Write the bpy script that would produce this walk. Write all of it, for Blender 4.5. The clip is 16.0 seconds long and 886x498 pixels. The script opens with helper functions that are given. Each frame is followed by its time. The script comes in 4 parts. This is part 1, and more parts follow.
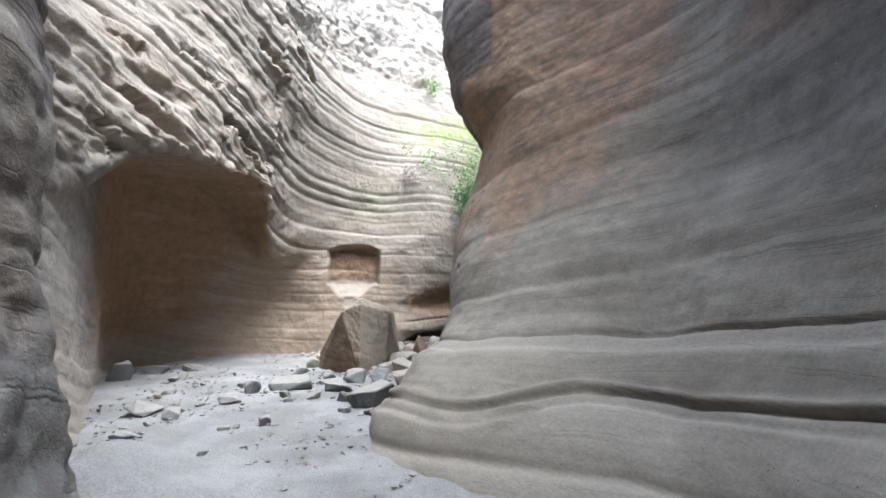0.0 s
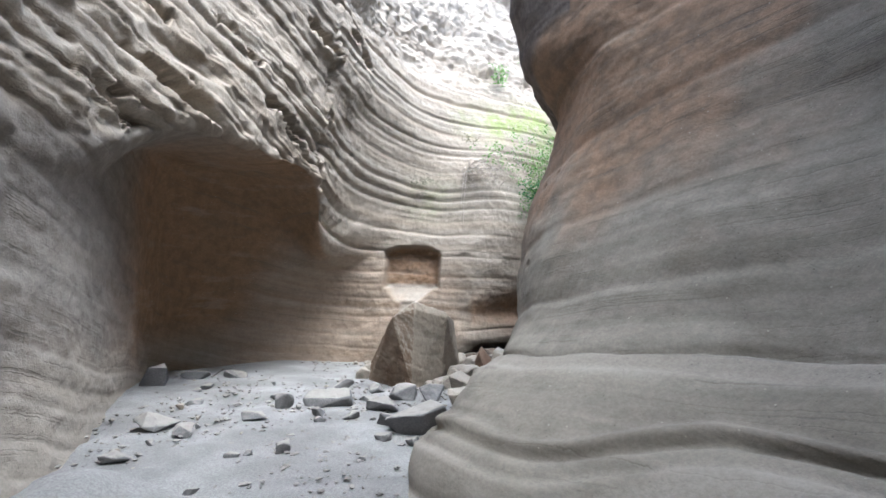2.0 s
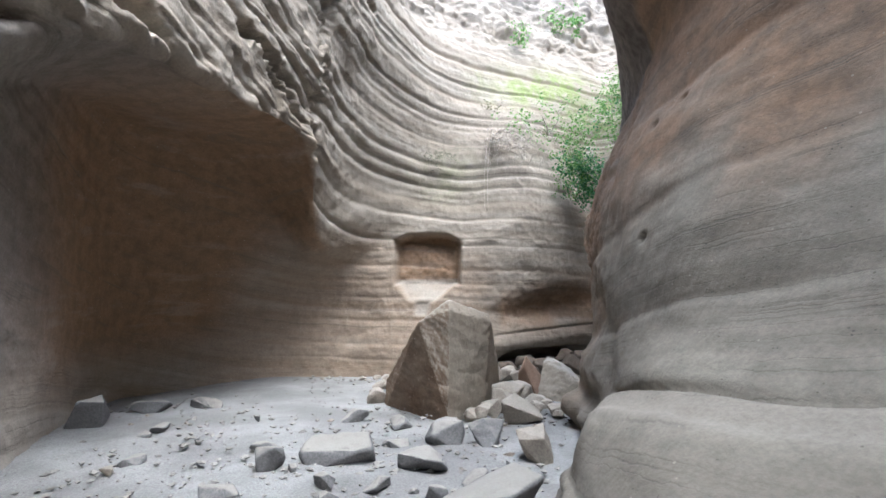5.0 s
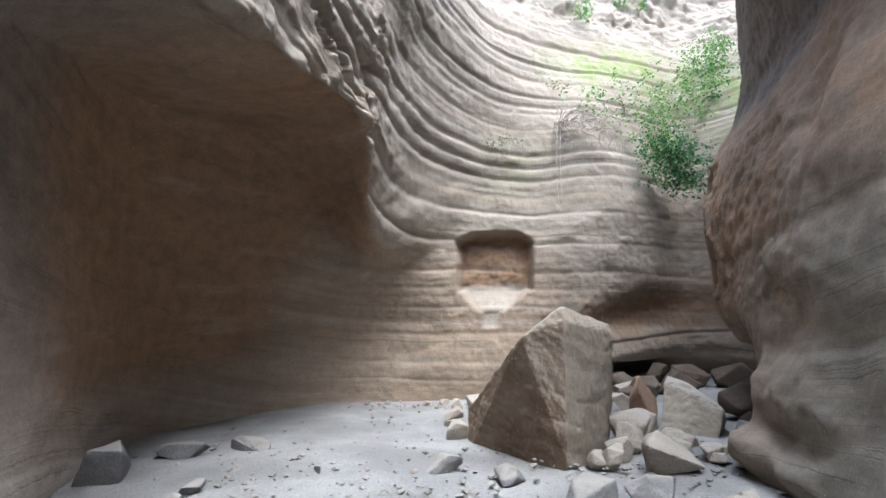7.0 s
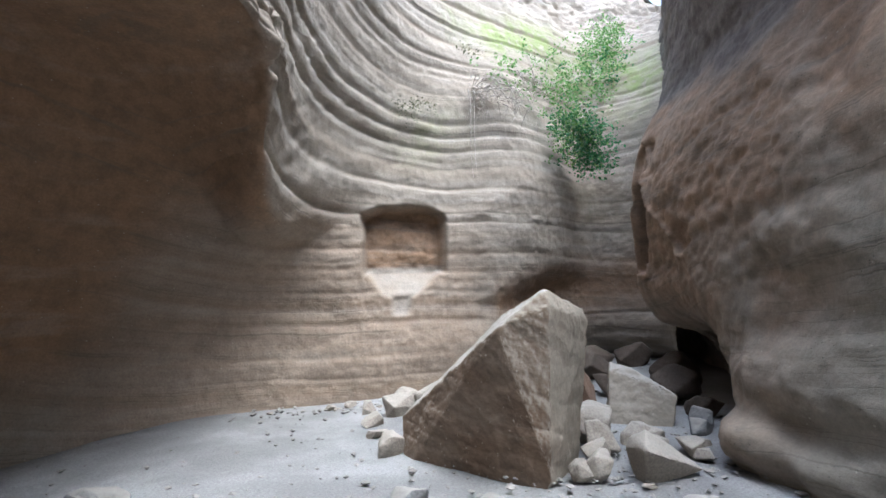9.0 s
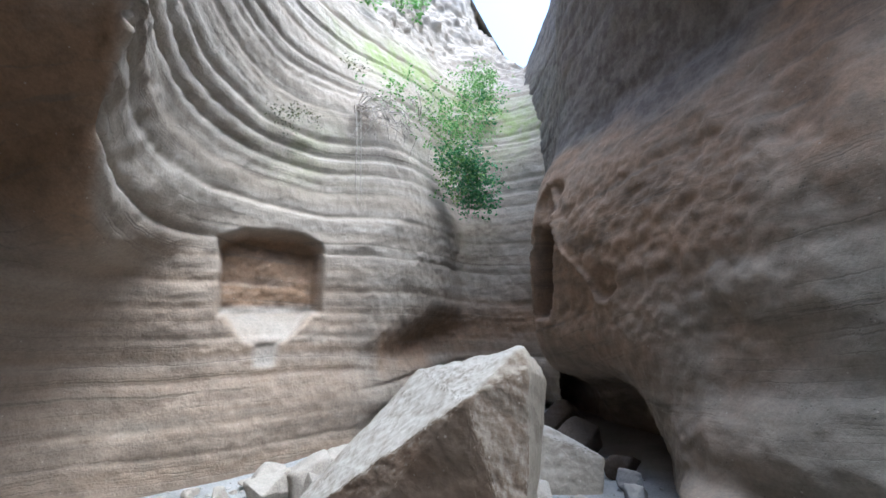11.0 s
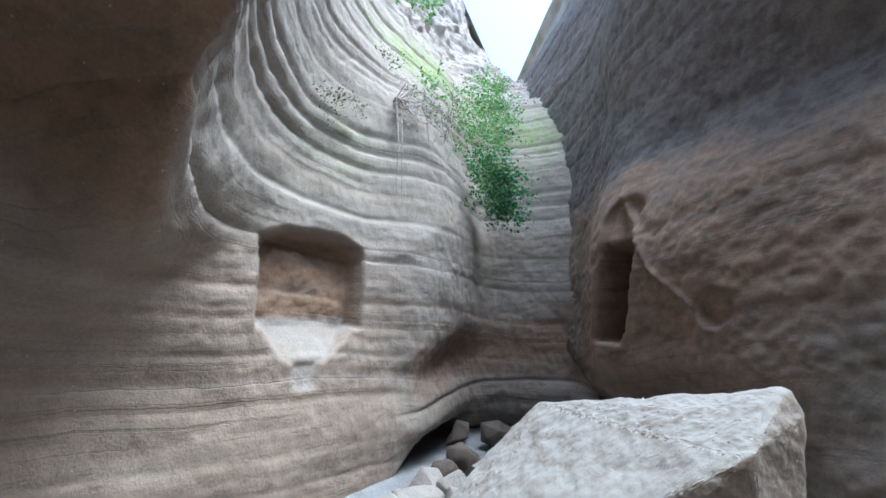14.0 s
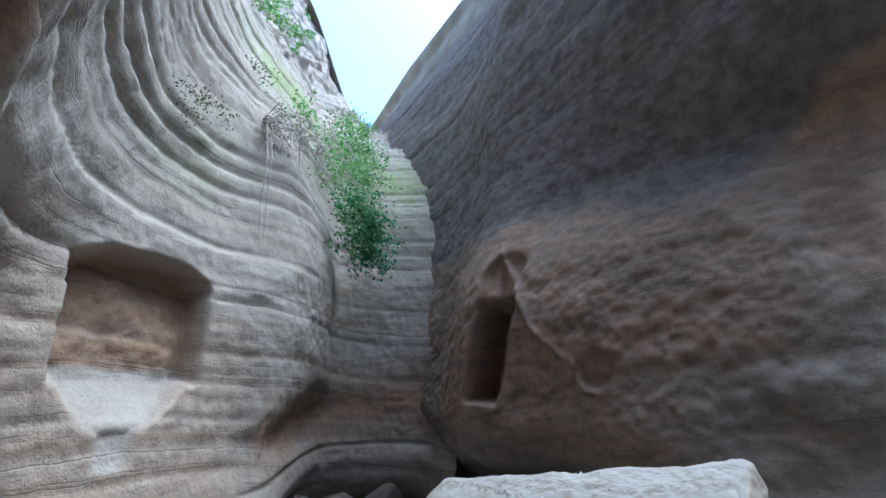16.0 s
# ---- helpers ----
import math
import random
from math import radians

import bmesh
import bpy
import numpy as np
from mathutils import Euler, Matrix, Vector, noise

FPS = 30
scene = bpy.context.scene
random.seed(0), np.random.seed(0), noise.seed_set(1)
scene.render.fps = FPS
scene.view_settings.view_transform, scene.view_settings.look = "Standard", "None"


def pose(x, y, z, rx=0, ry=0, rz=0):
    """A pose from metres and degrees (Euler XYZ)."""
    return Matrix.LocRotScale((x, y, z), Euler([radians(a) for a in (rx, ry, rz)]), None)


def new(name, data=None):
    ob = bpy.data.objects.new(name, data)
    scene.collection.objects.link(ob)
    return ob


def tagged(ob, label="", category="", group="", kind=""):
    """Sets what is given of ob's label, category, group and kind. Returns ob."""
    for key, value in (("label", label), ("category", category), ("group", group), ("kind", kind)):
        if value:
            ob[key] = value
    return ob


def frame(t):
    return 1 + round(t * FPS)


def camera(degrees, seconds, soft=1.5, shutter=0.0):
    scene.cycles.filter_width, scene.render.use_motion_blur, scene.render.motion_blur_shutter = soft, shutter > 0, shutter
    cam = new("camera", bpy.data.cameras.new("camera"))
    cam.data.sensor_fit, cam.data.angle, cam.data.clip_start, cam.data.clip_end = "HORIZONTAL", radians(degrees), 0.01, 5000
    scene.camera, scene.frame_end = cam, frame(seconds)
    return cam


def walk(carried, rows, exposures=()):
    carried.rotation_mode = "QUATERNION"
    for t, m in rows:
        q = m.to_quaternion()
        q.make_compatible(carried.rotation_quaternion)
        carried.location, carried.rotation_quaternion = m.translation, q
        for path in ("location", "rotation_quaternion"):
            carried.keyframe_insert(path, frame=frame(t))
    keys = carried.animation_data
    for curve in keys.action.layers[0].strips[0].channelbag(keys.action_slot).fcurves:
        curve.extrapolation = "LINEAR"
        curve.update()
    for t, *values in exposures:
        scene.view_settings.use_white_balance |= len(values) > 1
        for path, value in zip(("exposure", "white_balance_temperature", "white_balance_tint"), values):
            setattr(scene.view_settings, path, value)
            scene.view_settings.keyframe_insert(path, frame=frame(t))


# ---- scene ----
cam = camera(83.7, 16.0, 1.6)
METRES, EYE, TILT, LEAN, TURN = 10.0, 1.55, 3.5, 0.0, 0.0
ROWS = [
    (0.0, 0.0, 0.0, 0.0, 0.0, 0.0, 0.0),
    (0.5, -0.0032, 0.0182, 0.0014, -0.16, -0.15, 0.98),
    (1.0, 0.0003, 0.0459, -0.0033, 2.88, 2.59, 0.71),
    (1.5, 0.0023, 0.0854, -0.014, 4.69, 2.77, -0.03),
    (2.0, 0.0036, 0.1262, -0.021, 7.91, 1.13, -0.44),
    (2.5, -0.0099, 0.1595, -0.0268, 9.94, 0.56, 0.28),
    (3.0, -0.0308, 0.1892, -0.0302, 8.01, -0.61, 1.06),
    (3.5, -0.0455, 0.2231, -0.0338, 6.69, -1.89, 0.47),
    (6.0, -0.1205, 0.391, -0.0443, 8.28, 2.74, 2.09),
    (6.5, -0.1444, 0.4217, -0.0478, 10.86, 2.42, 2.29),
    (7.0, -0.1699, 0.4508, -0.0519, 10.38, 2.37, 2.45),
    (7.5, -0.1901, 0.4759, -0.054, 7.29, 1.8, 2.02),
    (8.0, -0.21, 0.5025, -0.0553, 4.59, 0.82, 1.25),
    (8.5, -0.235, 0.5287, -0.0558, -0.37, 0.08, 2.25),
    (9.0, -0.2536, 0.5537, -0.0574, -5.82, -0.02, 2.09),
    (9.5, -0.264, 0.582, -0.0525, -10.85, 1.37, -0.19),
    (10.0, -0.2764, 0.6105, -0.0552, -17.43, 2.56, -0.12),
    (12.5, -0.3537, 0.7252, -0.0501, -30.49, 4.77, -2.22),
    (13.0, -0.3734, 0.7406, -0.0517, -32.43, 4.69, -2.56),
    (13.5, -0.3936, 0.758, -0.0523, -32.18, 4.46, -1.57),
    (14.0, -0.4001, 0.7882, -0.056, -32.68, 5.68, -2.6),
    (14.5, -0.4084, 0.816, -0.0588, -38.8, 8.0, -3.0),
    (15.0, -0.4147, 0.8373, -0.0581, -44.82, 9.77, -2.76),
    (15.5, -0.4101, 0.8561, -0.0589, -48.7, 11.05, -4.03),
    (16.0, -0.4094, 0.8672, -0.0587, -53.47, 13.0, -4.51),
]
EXPOSURES = [(0.0, 2.72, 5250, 4), (3.5, 2.46, 5200, 4), (7.0, 2.52, 5250, 5), (10.0, 2.48, 5000, 4), (13.5, 2.44, 4750, 2), (16.0, 2.12, 4500, 1)]
walk(cam, [(t, pose(0, 0, EYE, TILT, LEAN, TURN) @ pose(METRES * x, METRES * y, METRES * z, 90 + pitch, roll, yaw)) for t, x, y, z, yaw, pitch, roll in ROWS], exposures=EXPOSURES)

# ---- world and light ----
SUN_ELEVATION, SUN_TURN = 68.0, 138.0
world = bpy.data.worlds.new("sky")
scene.world = world
world.use_nodes = True
wn, wl = world.node_tree.nodes, world.node_tree.links
sky = wn.new("ShaderNodeTexSky")
sky.sky_type = "NISHITA"
sky.sun_disc = False
sky.sun_elevation = radians(SUN_ELEVATION)
sky.sun_rotation = radians(SUN_TURN)
sky.air_density, sky.dust_density, sky.ozone_density = 0.8, 6.0, 1.0
wl.new(sky.outputs[0], wn["Background"].inputs[0])
wn["Background"].inputs[1].default_value = 0.15
sun_data = bpy.data.lights.new("sun", "SUN")
sun_data.energy, sun_data.angle, sun_data.color = 0.42, radians(60), (1.0, 0.95, 0.88)
sun = new("sun", sun_data)
sun.matrix_world = pose(0, 0, 30, 90 - SUN_ELEVATION, 0, 180 - SUN_TURN)


# ---- noise on arrays ----
def hashed(i, j, k, seed):
    h = (i * 374761393 + j * 668265263 + k * 2147483647 + seed * 974634777) & 0xFFFFFFFF
    h = ((h ^ (h >> 13)) * 1274126177) & 0xFFFFFFFF
    return ((h ^ (h >> 16)) & 0xFFFF) / 32767.5 - 1.0


def grain(p, scale, seed=0):
    """Smooth value noise in -1..1 at points p (n x 3)."""
    q = p * scale
    f = np.floor(q)
    i = f.astype(np.int64)
    w = q - f
    w = w * w * w * (w * (w * 6 - 15) + 10)
    out = 0
    for a in (0, 1):
        for b in (0, 1):
            for c in (0, 1):
                m = (w[:, 0] if a else 1 - w[:, 0]) * (w[:, 1] if b else 1 - w[:, 1]) * (w[:, 2] if c else 1 - w[:, 2])
                out = out + m * hashed(i[:, 0] + a, i[:, 1] + b, i[:, 2] + c, seed)
    return out


def rough(p, scale, octaves, seed=0, gain=0.5):
    total, size = 0, 1.0
    for o in range(octaves):
        total = total + size * grain(p, scale * 2.03 ** o, seed + 7 * o)
        size *= gain
    return total


def ramp(x, a, b):
    """0 at a, 1 at b, smooth between."""
    t = np.clip((x - a) / (b - a), 0, 1)
    return t * t * (3 - 2 * t)


def layers(s, thin, thick, seed):
    """Rounded beds, each standing out by its own amount, with a groove between them: 0..1 over the height s."""
    rng = np.random.RandomState(seed)
    cuts = np.concatenate([[-6.0], -6.0 + np.cumsum(rng.uniform(thin, thick, int(26 / thin)))])
    out = rng.uniform(0.15, 1.0, len(cuts))
    k = np.clip(np.searchsorted(cuts, s) - 1, 0, len(cuts) - 2)
    t = np.clip((s - cuts[k]) / (cuts[k + 1] - cuts[k]), 0, 1)
    return out[k] * (1 - np.abs(2 * t - 1) ** 5)


def grooves(s, thin, thick, seed, width):
    """0..1 along the joints between the same beds as layers() has, each joint with a depth of its own."""
    rng = np.random.RandomState(seed)
    cuts = np.concatenate([[-6.0], -6.0 + np.cumsum(rng.uniform(thin, thick, int(26 / thin)))])
    deep = rng.uniform(0.25, 1.0, len(cuts))
    k = np.clip(np.searchsorted(cuts, s) - 1, 0, len(cuts) - 2)
    over, under = s - cuts[k], cuts[k + 1] - s
    return np.maximum(deep[k] * np.exp(-(over / (1.6 * width)) ** 2), deep[k + 1] * np.exp(-(under / width) ** 2))


# ---- materials ----
def shader(name, roughness=0.95, specular=0.15):
    m = bpy.data.materials.new(name)
    m.use_nodes = True
    b = m.node_tree.nodes["Principled BSDF"]
    b.inputs["Roughness"].default_value = roughness
    b.inputs["Specular IOR Level"].default_value = specular
    return m, m.node_tree.nodes, m.node_tree.links, b


def node(nodes, kind, **values):
    n = nodes.new(kind)
    for key, value in values.items():
        n.inputs[key.replace("_", " ")].default_value = value
    return n


def mixed(nodes, links, factor, a, b, blend="MIX"):
    n = nodes.new("ShaderNodeMix")
    n.data_type, n.blend_type = "RGBA", blend
    for slot, value in ((0, factor), (6, a), (7, b)):
        if isinstance(value, (tuple, float, int)):
            n.inputs[slot].default_value = value if slot == 0 else (*value, 1)
        else:
            links.new(value, n.inputs[slot])
    return n.outputs[2]


def ramped(nodes, links, value, a, b, low=0.0, high=1.0):
    n = nodes.new("ShaderNodeMapRange")
    n.interpolation_type = "SMOOTHSTEP"
    n.inputs[1].default_value, n.inputs[2].default_value = a, b
    n.inputs[3].default_value, n.inputs[4].default_value = low, high
    links.new(value, n.inputs[0])
    return n.outputs[0]


def noisy(nodes, links, vector, scale, detail=4.0, rough_=0.55):
    n = node(nodes, "ShaderNodeTexNoise", Scale=scale, Detail=detail, Roughness=rough_)
    links.new(vector, n.inputs["Vector"])
    return n.outputs["Fac"]


def dusted(nodes, links, colour, patch, amount):
    """Fine pale dust that has settled on upward faces."""
    part_z = nodes.new("ShaderNodeSeparateXYZ")
    links.new(nodes.new("ShaderNodeNewGeometry").outputs["Normal"], part_z.inputs[0])
    lie = nodes.new("ShaderNodeMath")
    lie.operation = "MULTIPLY"
    links.new(ramped(nodes, links, part_z.outputs["Z"], 0.45, 0.9, 0, amount), lie.inputs[0])
    links.new(ramped(nodes, links, patch, 0.1, 0.4), lie.inputs[1])
    return mixed(nodes, links, lie.outputs[0], colour, (0.35, 0.325, 0.28))


def rock_material(name, pale, mid, rust_and_shade, bands=1.0, pits=0.5, relief=0.35, moss=None, settled=0.0, mottle=1.0):
    """Bedded tuff: bands along the beds, cloudy stains, grain, pits; brown (stain and painted shade) and 'green'
    attributes tint it.
    """
    m, nodes, links, b = shader(name)
    at = nodes.new("ShaderNodeTexCoord").outputs["Object"]
    bed = nodes.new("ShaderNodeAttribute")
    bed.attribute_name = "bed"
    rusty = nodes.new("ShaderNodeAttribute")
    rusty.attribute_name = "rust_and_shade"
    cloud = noisy(nodes, links, at, 0.7, 5)
    sand = noisy(nodes, links, at, 38, 3, 0.7)
    blot = noisy(nodes, links, at, 5.5, 6, 0.65)
    line = nodes.new("ShaderNodeTexNoise")
    line.noise_dimensions = "2D"
    line.inputs["Scale"].default_value, line.inputs["Detail"].default_value = 1.0, 5.0
    both = nodes.new("ShaderNodeCombineXYZ")
    up = nodes.new("ShaderNodeMath")
    up.operation = "MULTIPLY"
    up.inputs[1].default_value = 7.0
    links.new(bed.outputs["Fac"], up.inputs[0])
    links.new(up.outputs[0], both.inputs[0])
    along = nodes.new("ShaderNodeMath")
    along.operation = "MULTIPLY"
    along.inputs[1].default_value = 1.2
    links.new(cloud, along.inputs[0])
    links.new(along.outputs[0], both.inputs[1])
    links.new(both.outputs[0], line.inputs["Vector"])
    c = mixed(nodes, links, ramped(nodes, links, line.outputs["Fac"], 0.5 - 0.22 / bands, 0.5 + 0.22 / bands), mid, pale)
    c = mixed(nodes, links, ramped(nodes, links, cloud, 0.42, 0.7, 0, 0.45 * mottle), c, tuple(0.72 * v for v in mid))
    c = mixed(nodes, links, rusty.outputs["Fac"], c, mixed(nodes, links, ramped(nodes, links, blot, 0.35, 0.65), rust_and_shade, tuple(0.8 * v for v in rust_and_shade)))
    c = mixed(nodes, links, ramped(nodes, links, blot, 0.38, 0.72, 0, 0.35 * mottle), c, tuple(0.6 * v for v in mid))
    flat = nodes.new("ShaderNodeVectorMath")
    flat.operation = "MULTIPLY"
    flat.inputs[1].default_value = (0.45, 0.45, 2.6)
    links.new(at, flat.inputs[0])
    streak = noisy(nodes, links, flat.outputs[0], 1.3, 7, 0.62)
    c = mixed(nodes, links, ramped(nodes, links, streak, 0.5, 0.7, 0, 0.38 * mottle), c, tuple(0.5 * v for v in mid))
    c = mixed(nodes, links, ramped(nodes, links, streak, 0.46, 0.3, 0, 0.3), c, tuple(min(1, 1.12 * v) for v in pale))
    fine = nodes.new("ShaderNodeTexNoise")
    fine.noise_dimensions = "1D"
    fine.inputs["Scale"].default_value, fine.inputs["Detail"].default_value = 6.5, 2.0
    warp = nodes.new("ShaderNodeMath")
    warp.operation = "MULTIPLY_ADD"
    warp.inputs[1].default_value = 0.06
    links.new(blot, warp.inputs[0])
    links.new(bed.outputs["Fac"], warp.inputs[2])
    links.new(warp.outputs[0], fine.inputs["W"])
    mid_off = nodes.new("ShaderNodeMath")
    mid_off.operation = "SUBTRACT"
    mid_off.inputs[1].default_value = 0.5
    links.new(fine.outputs["Fac"], mid_off.inputs[0])
    mid_abs = nodes.new("ShaderNodeMath")
    mid_abs.operation = "ABSOLUTE"
    links.new(mid_off.outputs[0], mid_abs.inputs[0])
    thread = nodes.new("ShaderNodeMath")
    thread.operation = "MULTIPLY"
    links.new(ramped(nodes, links, mid_abs.outputs[0], 0.004, 0.02, 1, 0), thread.inputs[0])
    links.new(ramped(nodes, links, streak, 0.42, 0.62, 0.0, 0.5), thread.inputs[1])
    c = mixed(nodes, links, thread.outputs[0], c, tuple(0.62 * v for v in mid))
    speck = node(nodes, "ShaderNodeTexVoronoi", Scale=9.0)
    links.new(at, speck.inputs["Vector"])
    c = mixed(nodes, links, ramped(nodes, links, speck.outputs["Distance"], 0.05, 0.075, 0.6, 0), c, tuple(min(1, 1.35 * v) for v in pale))
    if moss:
        green = nodes.new("ShaderNodeAttribute")
        green.attribute_name = "green"
        g = nodes.new("ShaderNodeMath")
        g.operation = "MULTIPLY"
        links.new(green.outputs["Fac"], g.inputs[0])
        links.new(ramped(nodes, links, blot, 0.3, 0.55), g.inputs[1])
        c = mixed(nodes, links, g.outputs[0], c, moss)
    dusty = nodes.new("ShaderNodeAttribute")
    dusty.attribute_name = "dusty"
    c = mixed(nodes, links, dusty.outputs["Fac"], c, (0.32, 0.287, 0.243))
    crust_and_shade = nodes.new("ShaderNodeAttribute")
    crust_and_shade.attribute_name = "crust_and_shade"
    c = mixed(nodes, links, crust_and_shade.outputs["Fac"], c, mixed(nodes, links, ramped(nodes, links, blot, 0.4, 0.62), (0.13, 0.127, 0.123), (0.08, 0.078, 0.076)))
    c = mixed(nodes, links, 0.5, c, mixed(nodes, links, ramped(nodes, links, sand, 0.3, 0.7), (0.78, 0.78, 0.78), (1.14, 1.13, 1.12)), "MULTIPLY")
    cell = node(nodes, "ShaderNodeTexVoronoi", Scale=26.0)
    links.new(at, cell.inputs["Vector"])
    hole = ramped(nodes, links, cell.outputs["Distance"], 0.08, 0.2, 1, 0)
    some = nodes.new("ShaderNodeMath")
    some.operation = "MULTIPLY"
    links.new(hole, some.inputs[0])
    links.new(ramped(nodes, links, blot, 0.5, 0.62, 0, pits), some.inputs[1])
    c = mixed(nodes, links, some.outputs[0], c, tuple(0.45 * v for v in mid))
    if settled:
        c = dusted(nodes, links, c, blot, settled)
    links.new(c, b.inputs["Base Color"])
    height = nodes.new("ShaderNodeMath")
    height.operation = "MULTIPLY_ADD"
    height.inputs[1].default_value = 0.5
    links.new(sand, height.inputs[0])
    links.new(blot, height.inputs[2])
    lower = nodes.new("ShaderNodeMath")
    lower.operation = "MULTIPLY_ADD"
    lower.inputs[1].default_value = 0.5
    links.new(line.outputs["Fac"], lower.inputs[0])
    links.new(height.outputs[0], lower.inputs[2])
    cracked = nodes.new("ShaderNodeMath")
    cracked.operation = "MULTIPLY_ADD"
    cracked.inputs[1].default_value = -0.5
    links.new(thread.outputs[0], cracked.inputs[0])
    links.new(lower.outputs[0], cracked.inputs[2])
    pitted = nodes.new("ShaderNodeMath")
    pitted.operation = "MULTIPLY_ADD"
    pitted.inputs[1].default_value = -0.5
    links.new(some.outputs[0], pitted.inputs[0])
    links.new(cracked.outputs[0], pitted.inputs[2])
    bump = node(nodes, "ShaderNodeBump", Strength=relief, Distance=0.03)
    links.new(pitted.outputs[0], bump.inputs["Height"])
    links.new(bump.outputs[0], b.inputs["Normal"])
    return m


def dust_material(name, pale, dark, scale=3.0, settled=0.0):
    m, nodes, links, b = shader(name)
    at = nodes.new("ShaderNodeTexCoord").outputs["Object"]
    cloud, blot, sand = noisy(nodes, links, at, 0.9, 5), noisy(nodes, links, at, scale * 2, 6, 0.65), noisy(nodes, links, at, 60, 3, 0.75)
    c = mixed(nodes, links, ramped(nodes, links, cloud, 0.35, 0.65), dark, pale)
    c = mixed(nodes, links, ramped(nodes, links, blot, 0.45, 0.75, 0, 0.5), c, dark)
    c = mixed(nodes, links, 0.6, c, mixed(nodes, links, ramped(nodes, links, sand, 0.3, 0.7), (0.6, 0.6, 0.6), (1.25, 1.25, 1.25)), "MULTIPLY")
    if settled:
        c = dusted(nodes, links, c, blot, settled)
    links.new(c, b.inputs["Base Color"])
    height = nodes.new("ShaderNodeMath")
    height.operation = "MULTIPLY_ADD"
    height.inputs[1].default_value = 0.3
    links.new(sand, height.inputs[0])
    links.new(blot, height.inputs[2])
    bump = node(nodes, "ShaderNodeBump", Strength=0.4, Distance=0.025)
    links.new(height.outputs[0], bump.inputs["Height"])
    links.new(bump.outputs[0], b.inputs["Normal"])
    return m


def plain_material(name, a, b_, scale=8.0, roughness=0.8):
    m, nodes, links, b = shader(name, roughness, 0.25)
    at = nodes.new("ShaderNodeTexCoord").outputs["Object"]
    c = mixed(nodes, links, ramped(nodes, links, noisy(nodes, links, at, scale, 4), 0.35, 0.65), a, b_)
    links.new(c, b.inputs["Base Color"])
    return m


def leaf_material(name, a, b_):
    m, nodes, links, b = shader(name, 0.5, 0.3)
    geo = nodes.new("ShaderNodeNewGeometry")
    c = mixed(nodes, links, geo.outputs["Random Per Island"], a, b_)
    links.new(c, b.inputs["Base Color"])
    b.inputs["Transmission Weight"].default_value = 0.0
    thin = nodes.new("ShaderNodeBsdfTranslucent")
    links.new(c, thin.inputs["Color"])
    blend = nodes.new("ShaderNodeMixShader")
    blend.inputs[0].default_value = 0.3
    links.new(b.outputs[0], blend.inputs[1])
    links.new(thin.outputs[0], blend.inputs[2])
    links.new(blend.outputs[0], nodes["Material Output"].inputs["Surface"])
    return m


LEFT_ROCK = rock_material("bedded_tuff", (0.37, 0.33, 0.273), (0.275, 0.232, 0.18), (0.298, 0.195, 0.118), 0.8, 0.6, 0.5, (0.21, 0.26, 0.085), mottle=0.5)
RIGHT_ROCK = rock_material("smooth_tuff", (0.298, 0.272, 0.223), (0.202, 0.18, 0.144), (0.31, 0.2, 0.125), 0.55, 0.7, 0.28)
BOULDER_ROCK = rock_material("fallen_tuff", (0.375, 0.335, 0.275), (0.28, 0.24, 0.186), (0.2, 0.138, 0.092), 0.5, 0.3, 0.28, None, 0.9, 0.25)
GREY_ROCK = dust_material("grey_stone", (0.22, 0.217, 0.212), (0.125, 0.122, 0.12), 4, 0.6)
PALE_ROCK = dust_material("pale_stone", (0.335, 0.3, 0.25), (0.245, 0.212, 0.172), 4, 0.35)
DUST = dust_material("pale_dust", (0.278, 0.273, 0.26), (0.186, 0.18, 0.169), 2)
SHADE_ROCK = dust_material("shade_stone", (0.15, 0.12, 0.092), (0.08, 0.064, 0.05), 4)
CHIP_ROCK = dust_material("chip_stone", (0.31, 0.297, 0.272), (0.15, 0.141, 0.128), 7, 0.3)
SCRUB = dust_material("dry_ground", (0.36, 0.32, 0.25), (0.22, 0.2, 0.14), 0.6)
TWIG = plain_material("dry_twig", (0.5, 0.46, 0.4), (0.3, 0.26, 0.21), 20)
LEAF = leaf_material("fresh_leaf", (0.11, 0.25, 0.06), (0.22, 0.38, 0.11))
DRY_LEAF = leaf_material("withered_leaf", (0.07, 0.075, 0.04), (0.13, 0.14, 0.06))
DARK_LEAF = leaf_material("dark_leaf", (0.045, 0.16, 0.055), (0.09, 0.25, 0.095))


# ---- surfaces ----
def pchip(values, at):
    """Curve through values (rows: knots 0, 1, 2 ...) with no overshoot, at the parameters given."""
    d = np.diff(values, axis=0)
    slope = np.zeros_like(values)
    a, b = d[:-1], d[1:]
    slope[1:-1] = np.where(a * b > 0, 2 * a * b / np.where(a + b == 0, 1, a + b), 0)
    slope[0], slope[-1] = d[0], d[-1]
    k = np.clip(np.floor(at).astype(int), 0, len(values) - 2)
    t = (at - k).reshape((-1,) + (1,) * (values.ndim - 1))
    return (2 * t**3 - 3 * t**2 + 1) * values[k] + (t**3 - 2 * t**2 + t) * slope[k] + (3 * t**2 - 2 * t**3) * values[k + 1] + (t**3 - t**2) * slope[k + 1]


def spline(values, at):
    """Rounded curve through values, with slopes taken from the neighbours."""
    slope = np.gradient(values, axis=0)
    k = np.clip(np.floor(at).astype(int), 0, len(values) - 2)
    t = (at - k).reshape((-1,) + (1,) * (values.ndim - 1))
    return (2 * t**3 - 3 * t**2 + 1) * values[k] + (t**3 - 2 * t**2 + t) * slope[k] + (3 * t**2 - 2 * t**3) * values[k + 1] + (t**3 - t**2) * slope[k + 1]


